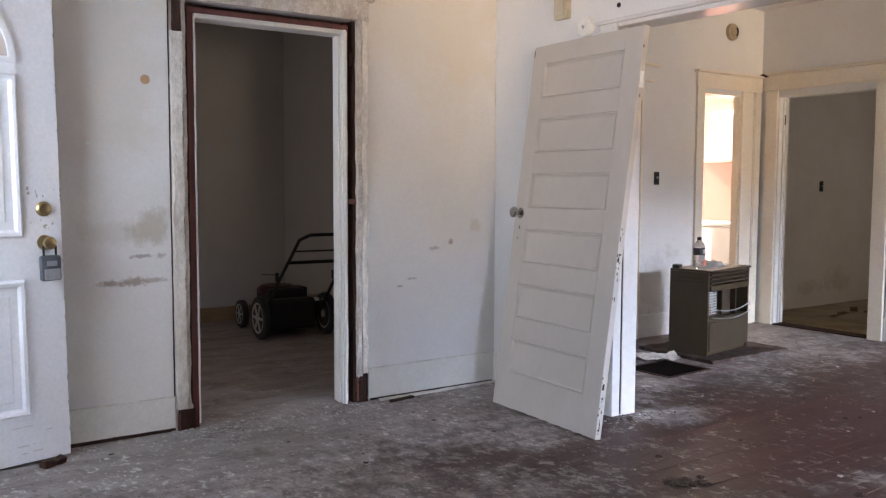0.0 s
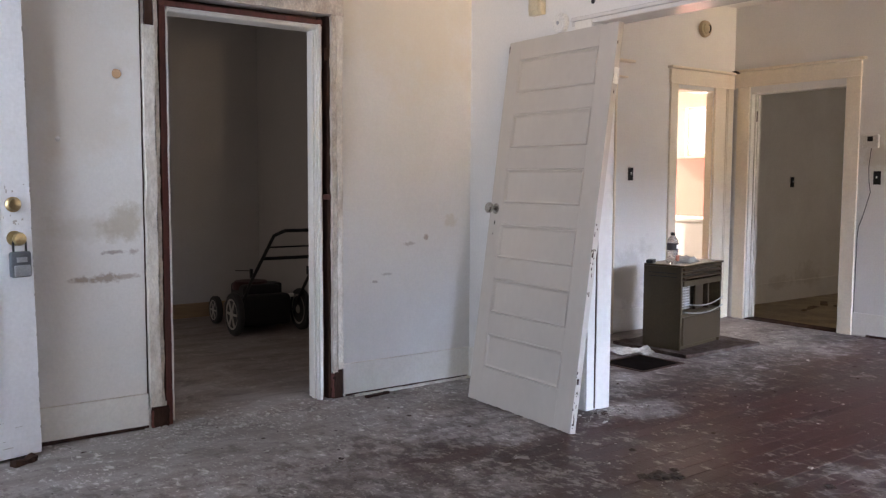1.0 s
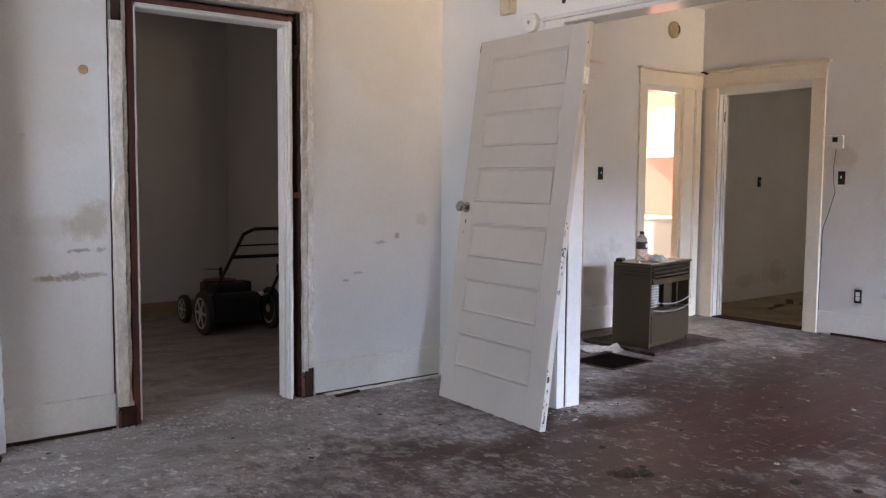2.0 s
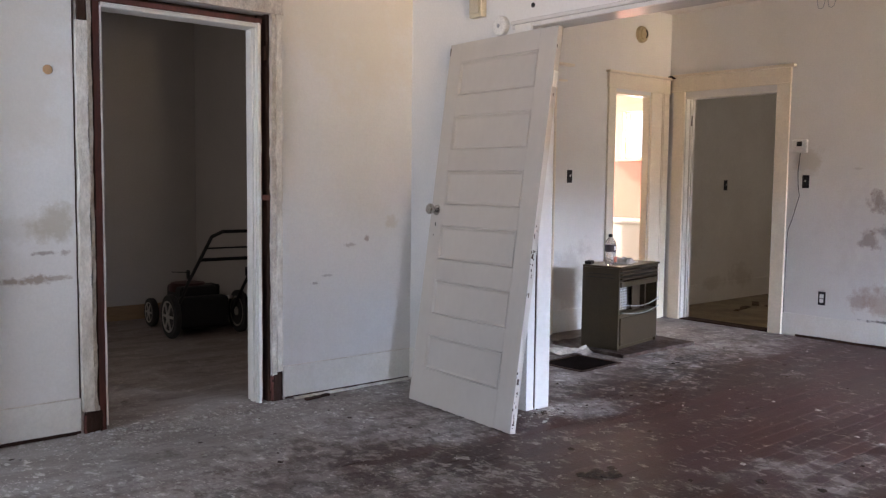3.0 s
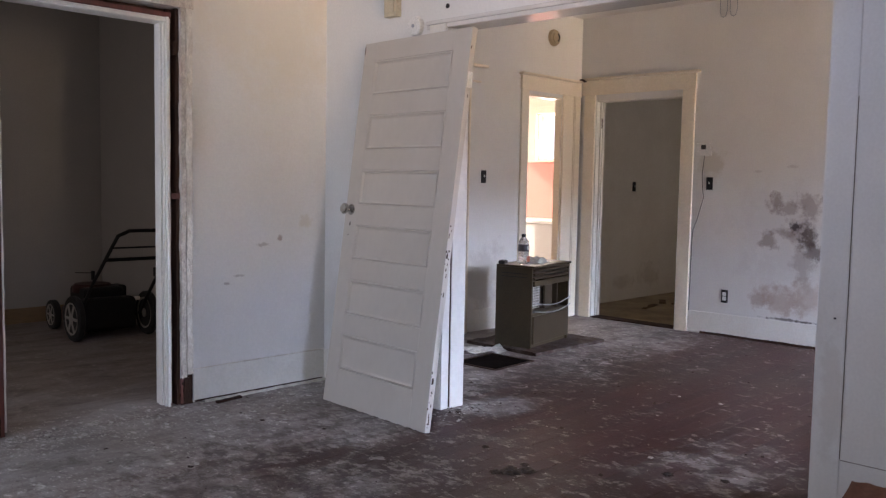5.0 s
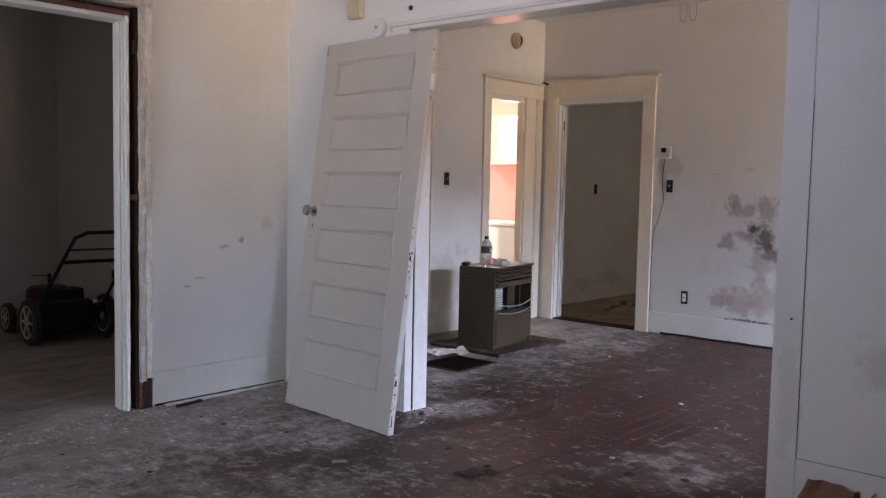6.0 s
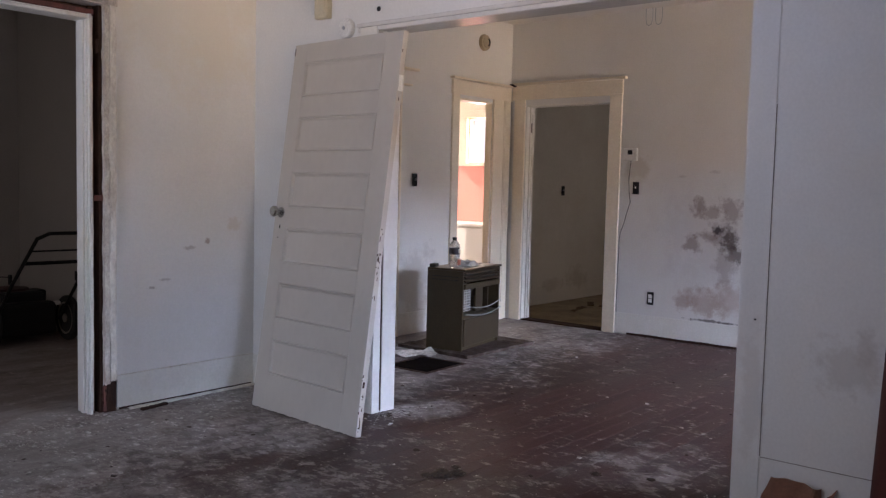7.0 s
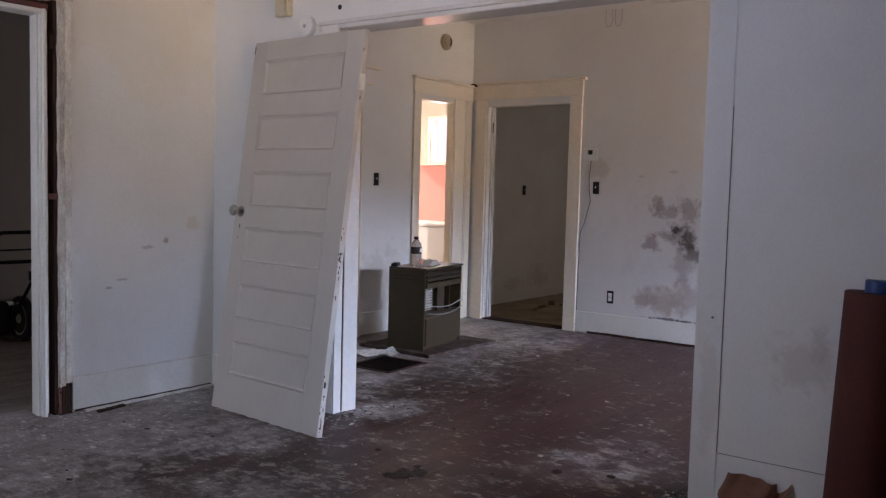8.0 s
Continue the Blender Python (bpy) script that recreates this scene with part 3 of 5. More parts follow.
def broken_plinth(x0, x1, top, seed):
    """Splintered wood ends left where a plinth block was torn off."""
    pick = random.Random(seed)
    part("torn_wood", rough_board((x0 + 0.004, AY - 0.012, 0.0), (x1 - 0.006, AY - 0.0005, top * 0.9), seed + 3, 0.010, 18), m_stud, door_1, "bare wood where the plinth is missing")
    x = x0
    while x < x1 - 0.004:
        w = min(pick.uniform(0.010, 0.026), x1 - x)
        h = top * pick.uniform(0.72, 0.98)
        d = pick.uniform(0.004, 0.020)
        part("splintered_end", rough_board((x, AY - d, pick.uniform(0.0, 0.012)), (x + w - 0.001, AY - 0.0005, h), seed + int(x * 900), 0.006, 12), m_stud if pick.random() < 0.6 else m_redwood, door_1, "splintered bare wood end")
        x += w
    part("torn_plaster", rough_board((x0 + 0.01, AY - 0.010, top * 0.84), (x1 - 0.012, AY - 0.0005, top * 1.06), seed + 5, 0.009, 16), m_peel, door_1, "torn pale paint edge")


broken_plinth(1.360, 1.448, 0.115, 91)
broken_plinth(2.366, 2.436, 0.165, 92)

m_bare_base = material("bare_tan_wood", (0.30, 0.20, 0.11), 0.6, (0.20, 0.13, 0.07), 8, 0.6, 60, 0.1, stretch=(0.2, 1, 1))
BH = 0.185
m_grime = material("joint_grime", (0.32, 0.28, 0.25), 0.9, (0.14, 0.11, 0.10), 30, 0.8, 120, 0.0)


def baseboard(a, b, mat=m_paint, seed=1):
    return single("baseboard", rough_board(a, b, seed, 0.0015), mat, "white painted baseboard with a dark gap at the floor", "baseboard", "structure")


baseboard((2.444, AY - 0.012, 0.014), (BX - 0.012, AY - 0.0005, BH), m_paint, 2)
baseboard((WX, AY - 0.012, 0.020), (1.345, AY - 0.0005, BH - 0.01), m_paint, 3)
baseboard((BX - 0.012, 3.36, 0.006), (BX - 0.0005, AY - 0.001, BH), m_paint, 4)
baseboard((BX - 0.004, SY, 0.006), (BX - 0.0005, 1.146, 0.215), m_wall_b, 5)
single("trim", rough_board((BX - 0.0035, 0.40, 0.2158), (BX - 0.0005, 1.1465, 0.2178), 62, 0.0006), m_grime, "fine dark joint over the baseboard", "trim", "structure")
baseboard((DX - 0.010, SY, 0.010), (DX - 0.0005, 3.616, BH), m_paint, 6)
baseboard((DX + T + 0.001, 5.078, 0.004), (11.2, 5.0895, 0.20), m_back_room, 7)
baseboard((0.0, 7.476, 0.0), (3.43, 7.4995, 0.125), m_bare_base, 8)
baseboard((5.224, CY - 0.012, 0.006), (5.878, CY - 0.0005, BH), m_paint, 9)

for k, (a, q, lb) in enumerate((((2.46, AY - 0.008, 0.001), (BX - 0.02, AY - 0.0005, 0.0135), "dark gap strip under the baseboard"), ((WX, AY - 0.008, 0.001), (1.345, AY - 0.0005, 0.019), "dark gap strip under the baseboard"),
                                ((DX - 0.018, 1.4, 0.001), (DX - 0.0105, 3.50, 0.020), "black gap along the baseboard foot"),)):
    single("trim", rough_board(a, q, 50 + k, 0.004), m_stud, lb, "trim", "structure")
single("trim", rough_board((2.50, AY - 0.052, 0.0005), (BX - 0.03, AY - 0.034, 0.012), 58, 0.003), m_old_white, "thin pale moulding strip lying at the wall foot", "trim", "structure")

for k, (a, q) in enumerate((((2.444, AY - 0.0128, BH), (BX - 0.012, AY - 0.0005, BH + 0.003)), ((0.4, AY - 0.0128, BH - 0.01), (1.345, AY - 0.0005, BH - 0.0072)))):
    single("trim", rough_board(a, q, 70 + k, 0.0006), m_old_white, "grimy joint line on top of the baseboard", "trim", "structure")

# wide opening: end linings, casings, header trim
trim_1 = thing("trim_opening", "white painted casing boards round the wide opening", "door casing", kind="structure")
part("end_lining", boxes(((3.398, 3.212, 0), (BX2 + 0.008, 3.2295, 2.038)), bevel=0.003), m_gloss, trim_1)
part("corner_strip", boxes(((BX - 0.018, 3.218, 0), (3.392, 3.2295, 2.038)), bevel=0.004), m_gloss, trim_1)
part("casing", boxes(((BX - 0.018, 3.230, 0), (BX - 0.0005, 3.35, 2.06)), bevel=0.003), m_paint, trim_1)
part("nail_mark", boxes(*[((BX - 0.0186, 3.2335 + 0.004 * (k % 2), z), (BX - 0.017, 3.2395 + 0.004 * (k % 2), z + 0.012)) for k, z in enumerate((0.30, 0.62, 0.86, 0.90, 1.22, 1.60))]), m_black, trim_1, "dark nail marks")
part("seam", rough_board((3.3922, 3.2160, 0.01), (3.3978, 3.2290, 2.03), 63, 0.0010, 60), m_stud, trim_1, "dark seam between the boards")
part("casing", boxes(((BX - 0.003, 1.1515, 0), (BX - 0.0005, 1.2585, 2.06)), bevel=0.001), m_wall_b, trim_1)
part("crack", rough_board((BX - 0.0022, 1.1486, 0.22), (BX - 0.0005, 1.1510, 1.57), 61, 0.0007), m_grime, trim_1, "dark crack along the casing board")
part("nail_hole", boxes(((BX - 0.0045, 1.188, 0.745), (BX - 0.002, 1.196, 0.752))), m_black, trim_1)
part("end_lining", boxes(((BX, 1.2465, 0), (BX2 + 0.004, 1.2590, 2.038)), bevel=0.003), m_gloss, trim_1)
part("soffit_board", boxes(((BX + 0.002, 1.260, 2.040), (BX2 + 0.01, 3.228, 2.0595)), bevel=0.004), m_gloss, trim_1, "glossy white soffit board")
part("header_lip", boxes(((BX - 0.022, 1.10, 2.062), (BX - 0.0005, 3.38, 2.082)), bevel=0.006), m_gloss, trim_1)
part("header_bead", boxes(((BX - 0.010, 1.12, 2.040), (BX + 0.0015, 3.38, 2.0615)), bevel=0.003), m_gloss, trim_1)


def casing_set(name, label, boards):
    t = thing(name, label, "door casing", kind="structure")
    for nm, a, b, bev in boards:
        part(nm, boxes((a, b), bevel=bev), m_stud if nm == "strike_plate" else m_paint if name == "door_3" and nm in ("jamb", "stop", "head_jamb") else m_trim, t)
    return t


f = CY - 0.022
casing_set("door_2", "cream painted casing of the narrow bright doorway", [
    ("casing", (5.880, f, 0), (5.974, CY - 0.0005, 2.036), 0.004),
    ("casing", (6.476, f, 0), (6.640, CY - 0.0005, 2.036), 0.004),
    ("casing_bead", (6.622, f - 0.010, 0.17), (6.638, f - 0.0005, 2.036), 0.004),
    ("casing_bead", (6.652, f - 0.004, 0.17), (6.664, CY - 0.0005, 2.036), 0.003),
    ("plinth", (6.474, f - 0.008, 0), (6.690, f - 0.0005, 0.165), 0.003),
    ("corner_board", (6.672, f + 0.006, 0), (6.742, CY - 0.0005, 2.036), 0.003),
    ("head_board", (5.872, f - 0.003, 2.0365), (6.742, CY - 0.0005, 2.158), 0.004),
    ("cap", (5.852, f - 0.030, 2.1585), (6.738, CY - 0.0005, 2.180), 0.005),
    ("bead", (5.868, f - 0.012, 2.031), (6.742, f - 0.0035, 2.042), 0.003),
    ("jamb", (5.9755, CY + 0.001, 0), (5.990, CY + T, 2.0075), 0.0),
    ("jamb", (6.462, CY + 0.001, 0), (6.4745, CY + 0.066, 2.0075), 0.0),
    ("head_jamb", (5.991, CY + 0.001, 1.992), (6.461, CY + T, 2.0075), 0.0)])
g = DX - 0.022
casing_set("door_3", "cream painted casing of the dark doorway", [
    ("casing", (g, 4.618, 0), (DX - 0.0005, 4.735, 2.050), 0.004),
    ("casing", (g, 3.622, 0), (DX - 0.0005, 3.738, 2.050), 0.004),
    ("head_board", (g - 0.003, 3.618, 2.0505), (DX - 0.0005, 4.762, 2.178), 0.004),
    ("cap", (g - 0.028, 3.585, 2.1785), (DX - 0.0005, 4.745, 2.202), 0.005),
    ("bead", (g - 0.012, 3.612, 2.045), (g - 0.0035, 4.762, 2.057), 0.003),
    ("jamb", (DX + 0.001, 4.608, 0), (DX + T, 4.6175, 2.0), 0.0),
    ("jamb", (DX + 0.001, 3.7405, 0), (DX + T, 3.752, 2.0), 0.0),
    ("stop", (DX + 0.050, 4.594, 0), (DX + 0.062, 4.6075, 1.984), 0.003),
    ("stop", (DX + 0.090, 4.596, 0), (DX + 0.124, 4.6075, 1.984), 0.002),
    ("strike_plate", (DX + 0.064, 4.602, 1.75), (DX + 0.088, 4.6078, 1.84), 0.001),
    ("head_jamb", (DX + 0.001, 3.753, 1.985), (DX + T, 4.607, 1.9995), 0.0)])
casing_set("door_4", "white painted end of a door casing on the hall wall", [
    ("casing", (5.09, f, 0), (5.198, CY - 0.0005, 2.030), 0.004),
    ("back_band", (5.202, f - 0.010, 0), (5.222, CY - 0.0005, 2.030), 0.003),
    ("casing", (4.29, f, 0), (4.41, CY - 0.0005, 2.030), 0.004),
    ("head_board", (4.27, f - 0.003, 2.0305), (5.235, CY - 0.0005, 2.158), 0.004),
    ("bead", (4.25, f - 0.020, 2.036), (5.330, CY - 0.0005, 2.050), 0.003),
    ("cap", (4.23, f - 0.035, 2.1585), (5.400, CY - 0.0005, 2.180), 0.005)])
single("threshold", boxes(((DX - 0.01, 3.752, 0.001), (DX + T, 4.607, 0.012)), bevel=0.003), m_stud, "worn dark threshold of the back room", "threshold", "structure")

# ---------------------------------------------------------------- front door, standing open
fd = thing("front_door", "white steel front door with raised panels, standing open", "door", pose(0.83, 4.11, 0.016, 0, 0.8, -169))
part("leaf", boxes(((0, -0.045, 0), (0.91, 0, 2.04)), bevel=0.003), m_steel_door, fd)


def panel_frame(w, h, d=0.020, r=0.034):
    """A raised moulding round a panel field, standing proud of y = 0."""
    bm = bmesh.new()
    rings = []
    for off, y in ((0, 0.0), (r * 0.3, d), (r * 0.7, d * 0.9), (r, 0.002)):
        rings.append([bm.verts.new(p) for p in ((off, y, off), (w - off, y, off), (w - off, y, h - off), (off, y, h - off))])
    for a, b in zip(rings, rings[1:]):
        for i in range(4):
            bm.faces.new((a[i], a[(i + 1) % 4], b[(i + 1) % 4], b[i]))
    inner = [bm.verts.new(p) for p in ((r + 0.03, 0.002, r + 0.03), (w - r - 0.03, 0.002, r + 0.03), (w - r - 0.03, 0.002, h - r - 0.03), (r + 0.03, 0.002, h - r - 0.03))]
    top = [bm.verts.new((v.co.x + (0.008 if v.co.x < w / 2 else -0.008), 0.008, v.co.z + (0.008 if v.co.z < h / 2 else -0.008))) for v in inner]
    for a, b in ((rings[-1], inner), (inner, top)):
        for i in range(4):
            bm.faces.new((a[i], a[(i + 1) % 4], b[(i + 1) % 4], b[i]))
    bm.faces.new(top)
    bmesh.ops.recalc_face_normals(bm, faces=bm.faces)
    return bm


for px in (0.165, 0.505):
    for z0, z1 in ((0.21, 0.80), (0.98, 1.67)):
        ob = part("panel_moulding", panel_frame(0.26, z1 - z0), m_steel_door, fd)
        ob.location = (px, 0, z0)
fan = bmesh.new()
for i in range(20):
    a0, a1 = math.pi * i / 20, math.pi * (i + 1) / 20
    for r0, r1, d in ((0.262, 0.290, 0.016),):
        q = [fan.verts.new((0.455 + r * math.cos(a), y, 1.735 + r * math.sin(a))) for a in (a0, a1) for r in (r0, r1) for y in (0, d)]
        for ids in ((0, 1, 5, 4), (2, 6, 7, 3), (1, 3, 7, 5)):
            fan.faces.new([q[k] for k in ids])
box(fan, (0.165, 0, 1.715), (0.745, 0.016, 1.735))
part("fanlight_moulding", fan, m_steel_door, fd)
glass = bpy.data.materials.new("frosted_glass")
glass.use_nodes = True
gb = glass.node_tree.nodes["Principled BSDF"]
gb.inputs["Base Color"].default_value, gb.inputs["Roughness"].default_value = (0.55, 0.48, 0.45, 1), 0.15
pane = bmesh.new()
cv = [pane.verts.new((0.455 + 0.263 * math.cos(math.pi * i / 20), 0.003, 1.741 + 0.263 * math.sin(math.pi * i / 20))) for i in range(21)]
pane.faces.new(cv)
part("fanlight_pane", pane, glass, fd)
for z, nm in ((1.10, "deadbolt"), (0.955, "door_knob")):
    prof = [(0.033, 0), (0.033, 0.006), (0.026, 0.012), (0.024, 0.022), (0.012, 0.025)] if nm == "deadbolt" else [(0.033, 0), (0.032, 0.008), (0.014, 0.014), (0.012, 0.034), (0.024, 0.040), (0.029, 0.055), (0.024, 0.068), (0.008, 0.072)]
    ob = part(nm, lathe(prof, axis="y"), m_brass, fd, "tarnished brass " + nm.replace("_", " "), True)
    ob.location = (0.075, 0.001, z)
box_lock = thing("key_lock_box", "grey and black key lock box hanging on the door knob", "lock box", fd.matrix_basis @ pose(0.070, 0.02, 0.855))
part("case", boxes(((-0.043, 0, -0.065), (0.043, 0.036, 0.045)), bevel=0.010), m_slate, box_lock, smooth=True)
part("face_plate", boxes(((-0.034, 0.0365, -0.060), (0.034, 0.044, -0.012)), bevel=0.004), m_grey, box_lock, "lighter grey face plate")
part("dial_window", boxes(((-0.022, 0.0365, 0.000), (0.022, 0.041, 0.022)), bevel=0.002), m_grey, box_lock)
part("shackle", bar([(-0.026, 0.018, 0.045), (-0.026, 0.018, 0.085), (-0.015, 0.018, 0.10), (0.015, 0.018, 0.10), (0.026, 0.018, 0.085), (0.026, 0.018, 0.045)], 0.005), m_black, box_lock, smooth=True)

scratch = random.Random(17)
marks = bmesh.new()
for k in range(26):
    z = scratch.choice((scratch.uniform(0.0, 0.35), scratch.uniform(0.85, 1.25), scratch.uniform(0.3, 1.9)))
    h = scratch.uniform(0.004, 0.022)
    box(marks, (-0.0006, -scratch.uniform(0.001, 0.006), z), (scratch.uniform(0.0012, 0.004), 0.0006, z + h))
part("paint_chips", marks, m_grime_edge, fd, "grey chipped paint along the door edge")
scuffs = bmesh.new()
for k in range(16):
    x, z = scratch.uniform(0.02, 0.14), scratch.choice((1.02, 1.03, 1.15, 1.17)) + scratch.uniform(-0.02, 0.02)
    box(scuffs, (x, 0, z), (x + scratch.uniform(0.001, 0.012), 0.0006, z + scratch.uniform(0.003, 0.016)))
for k in range(10):
    x, z = scratch.uniform(0.05, 0.55), scratch.uniform(0.03, 0.18)
    box(scuffs, (x, 0, z), (x + scratch.uniform(0.01, 0.05), 0.0006, z + scratch.uniform(0.001, 0.003)))
part("scuff_marks", scuffs, m_grime_edge, fd, "grey scuffs round the lock")

# ---------------------------------------------------------------- loose panelled door leaning on the partition
yaw, lean = -0.0561, 0.137
u = Vector((math.sin(yaw), -math.cos(yaw), 0))
nrm = Vector((math.cos(yaw), math.sin(yaw), 0))
up = Vector((0, 0, 1)) * math.cos(lean) + nrm * math.sin(lean)
back = up.cross(u)
lm = Matrix.Translation((3.006, 3.819, 0.004)) @ Matrix((u, back, up)).transposed().to_4x4()
ld = thing("panelled_door", "loose off-white six-panel wooden door leaning on the wall", "door", lm)
W, HT, TH = 0.860, 2.012, 0.036
XL, XR, P0, PP, PH = 0.108, 0.736, 0.192, 0.3045, 0.192
part("stile", boxes(((0, 0, 0), (XL, TH, HT)), bevel=0.0025), m_door, ld)
part("stile", boxes(((XR, 0, 0), (W, TH, HT)), bevel=0.0025), m_door, ld)
zs = [0.0] + [P0 + PP * i + PH for i in range(6)]
for i in range(7):
    z1 = P0 + PP * i if i < 6 else HT
    part("rail", boxes(((XL + 0.0003, 0.0004, zs[i]), (XR - 0.0003, TH, z1)), bevel=0.0), m_door, ld)


def sunk_panel(w, h):
    bm = bmesh.new()
    rings = []
    for off, y in ((0, 0.0005), (0.002, 0.005), (0.006, -0.002), (0.011, -0.002), (0.017, 0.006), (0.024, 0.008)):
        rings.append([bm.verts.new(p) for p in ((off, y, off), (w - off, y, off), (w - off, y, h - off), (off, y, h - off))])
    for a, b in zip(rings, rings[1:]):
        for i in range(4):
            bm.faces.new((a[i], a[(i + 1) % 4], b[(i + 1) % 4], b[i]))
    bm.faces.new(rings[-1])
    bk = [bm.verts.new((v.co.x, 0.028, v.co.z)) for v in rings[0]]
    for i in range(4):
        bm.faces.new((rings[0][i], rings[0][(i + 1) % 4], bk[(i + 1) % 4], bk[i]))
    bm.faces.new(bk)
    bmesh.ops.recalc_face_normals(bm, faces=bm.faces)
    return bm


for i in range(6):
    ob = part("panel", sunk_panel(XR - XL - 0.001, PH - 0.001), m_door, ld)
    ob.location = (XL + 0.0005, 0.0, P0 + PP * i + 0.0005)
kz = 1.074
ob = part("rose", lathe([(0.030, 0), (0.028, 0.006), (0.012, 0.010)], axis="y"), m_chrome, ld, "dull metal knob rose", True)
ob.matrix_basis = pose(0.052, 0.0, kz, 0, 0, 180)
ob = part("door_knob", lathe([(0.011, 0.008), (0.012, 0.030), (0.024, 0.035), (0.030, 0.045), (0.030, 0.054), (0.024, 0.061), (0.010, 0.062)], axis="y"), m_chrome, ld, "dull metal door knob", True)
ob.matrix_basis = pose(0.052, 0.0, kz, 0, 0, 180)
chip = random.Random(11)
chips = bmesh.new()
for k in range(34):
    z = chip.choice((chip.uniform(0.02, 0.30), chip.uniform(0.75, 0.95), chip.uniform(0.05, 1.95)))
    h = chip.uniform(0.003, 0.016) if chip.random() < 0.8 else chip.uniform(0.016, 0.03)
    e = chip.uniform(0.0, 0.02)
    box(chips, (W - chip.uniform(0.0005, 0.0025), -0.0006 + e, z), (W + 0.0012, e + chip.uniform(0.002, 0.005), z + h))
for k in range(14):
    x = chip.uniform(0.02, 0.8)
    box(chips, (x, -0.0006, 0.0), (x + chip.uniform(0.01, 0.05), 0.004, chip.uniform(0.001, 0.003)))
part("paint_chips", chips, m_stud, ld, "dark chipped paint along the edges")
part("hinge", boxes(((W + 0.0002, 0.004, 1.71), (W + 0.003, 0.032, 1.79)), ((W + 0.0032, 0.026, 1.712), (W + 0.010, 0.034, 1.788)), bevel=0.001), m_paint, ld, "painted-over hinge leaf")
part("keyhole", boxes(((0.050, -0.001, 0.985), (0.058, 0.004, 1.005)), ((0.045, -0.001, 0.93), (0.050, 0.003, 0.938))), m_black, ld)
part("hinge_scar", boxes(((W + 0.0002, 0.006, 0.24), (W + 0.0015, 0.018, 0.27)), ((W + 0.0002, 0.004, 1.72), (W + 0.0015, 0.016, 1.76)), ((W + 0.0002, 0.006, 0.86), (W + 0.0015, 0.014, 0.885)), ((0.002, -0.001, HT - 0.06), (0.008, 0.002, HT - 0.02)))
     , m_stud, ld, "dark chipped patch on the door edge")

# ---------------------------------------------------------------- gas heater on its hearth board
hm = pose(4.991, 3.903, 0.024, 0, 0, 10)
m_board = material("dirty_brown_board", (0.050, 0.028, 0.022), 0.8, (0.14, 0.115, 0.10), 9, 0.7, 60, 0.3, spec=0.2)
pad = single("hearth_board", rough_board((4.90, 3.79, 0.0), (5.76, 4.46, 0.0235), 14, 0.009), m_board, "dirty dark hearth board on the floorboards", "board")
m_heater = material("brown_enamel", (0.062, 0.044, 0.022), 0.45, (0.046, 0.031, 0.016), 6, 0.5, 80, 0.05, spec=0.3)
m_heater_l = material("tan_enamel", (0.060, 0.041, 0.024), 0.42, (0.044, 0.030, 0.018), 6, 0.5, 80, 0.05, spec=0.3)
ht = thing("gas_heater", "brown enamelled gas space heater on a hearth board", "heater", hm)
HW, HD, HH = 0.615, 0.315, 0.592
part("cabinet", boxes(((0, 0.012, 0.0), (0.018, HD, HH)), ((HW - 0.018, 0.012, 0.0), (HW, HD, HH)), ((0.018, HD - 0.02, 0), (HW - 0.018, HD, HH)), ((0.018, 0.10, 0.26), (HW - 0.018, 0.12, 0.46)), bevel=0.003), m_heater, ht)
part("top", boxes(((-0.001, -0.004, HH), (HW + 0.001, HD + 0.001, HH + 0.016)), bevel=0.005), m_heater, ht)
part("lower_front", boxes(((0.019, 0.0, 0.03), (HW - 0.019, 0.03, 0.235)), bevel=0.006), m_heater_l, ht)
part("toe_plate", boxes(((0.019, 0.03, 0.0), (HW - 0.019, 0.05, 0.029))), m_heater, ht)
part("upper_front", boxes(((0.019, 0.0, 0.455), (HW - 0.019, 0.02, 0.495)), bevel=0.004), m_heater, ht)
for i in range(3):
    bm = boxes(((0.022, -0.004, 0), (HW - 0.022, 0.028, 0.012)), bevel=0.003)
    ob = part("louvre", bm, m_heater_l, ht)
    ob.matrix_basis = pose(0, 0.004, 0.508 + 0.03 * i, 18)
part("side_slot", boxes(((-0.0012, 0.05, 0.545), (0.004, 0.27, 0.549)), ((-0.0012, 0.05, 0.520), (0.004, 0.27, 0.524))), m_black, ht, "dark louvre slots in the side")
part("louvre_back", boxes(((0.019, 0.05, 0.496), (HW - 0.019, 0.06, 0.599))), m_black, ht)
m_ceramic = material("ceramic_radiant", (0.55, 0.53, 0.50), 0.7, (0.35, 0.32, 0.30), 20, 0.6, 90, 0.1)
for i in range(3):
    bm = boxes(((0.0, 0, 0), (0.068, 0.018, 0.17)), bevel=0.004)
    ob = part("radiant", bm, m_ceramic, ht, "pale ceramic radiant")
    ob.location = (0.03 + 0.075 * i, 0.075, 0.275)
    holes = bmesh.new()
    for row in range(8):
        for c in range(3):
            box(holes, (0.006 + c * 0.021, -0.0015, 0.008 + row * 0.02), (0.016 + c * 0.021, 0.001, 0.019 + row * 0.02))
    part("perforation", holes, m_black, ob)
part("side_shield", boxes(((0.30, 0.06, 0.262), (0.42, 0.075, 0.45)), ((0.44, 0.03, 0.262), (0.455, 0.09, 0.45)), bevel=0.002), m_heater_l, ht)
part("burner_shelf", boxes(((0.019, 0.012, 0.2355), (HW - 0.019, 0.10, 0.26)), bevel=0.003), m_heater, ht)
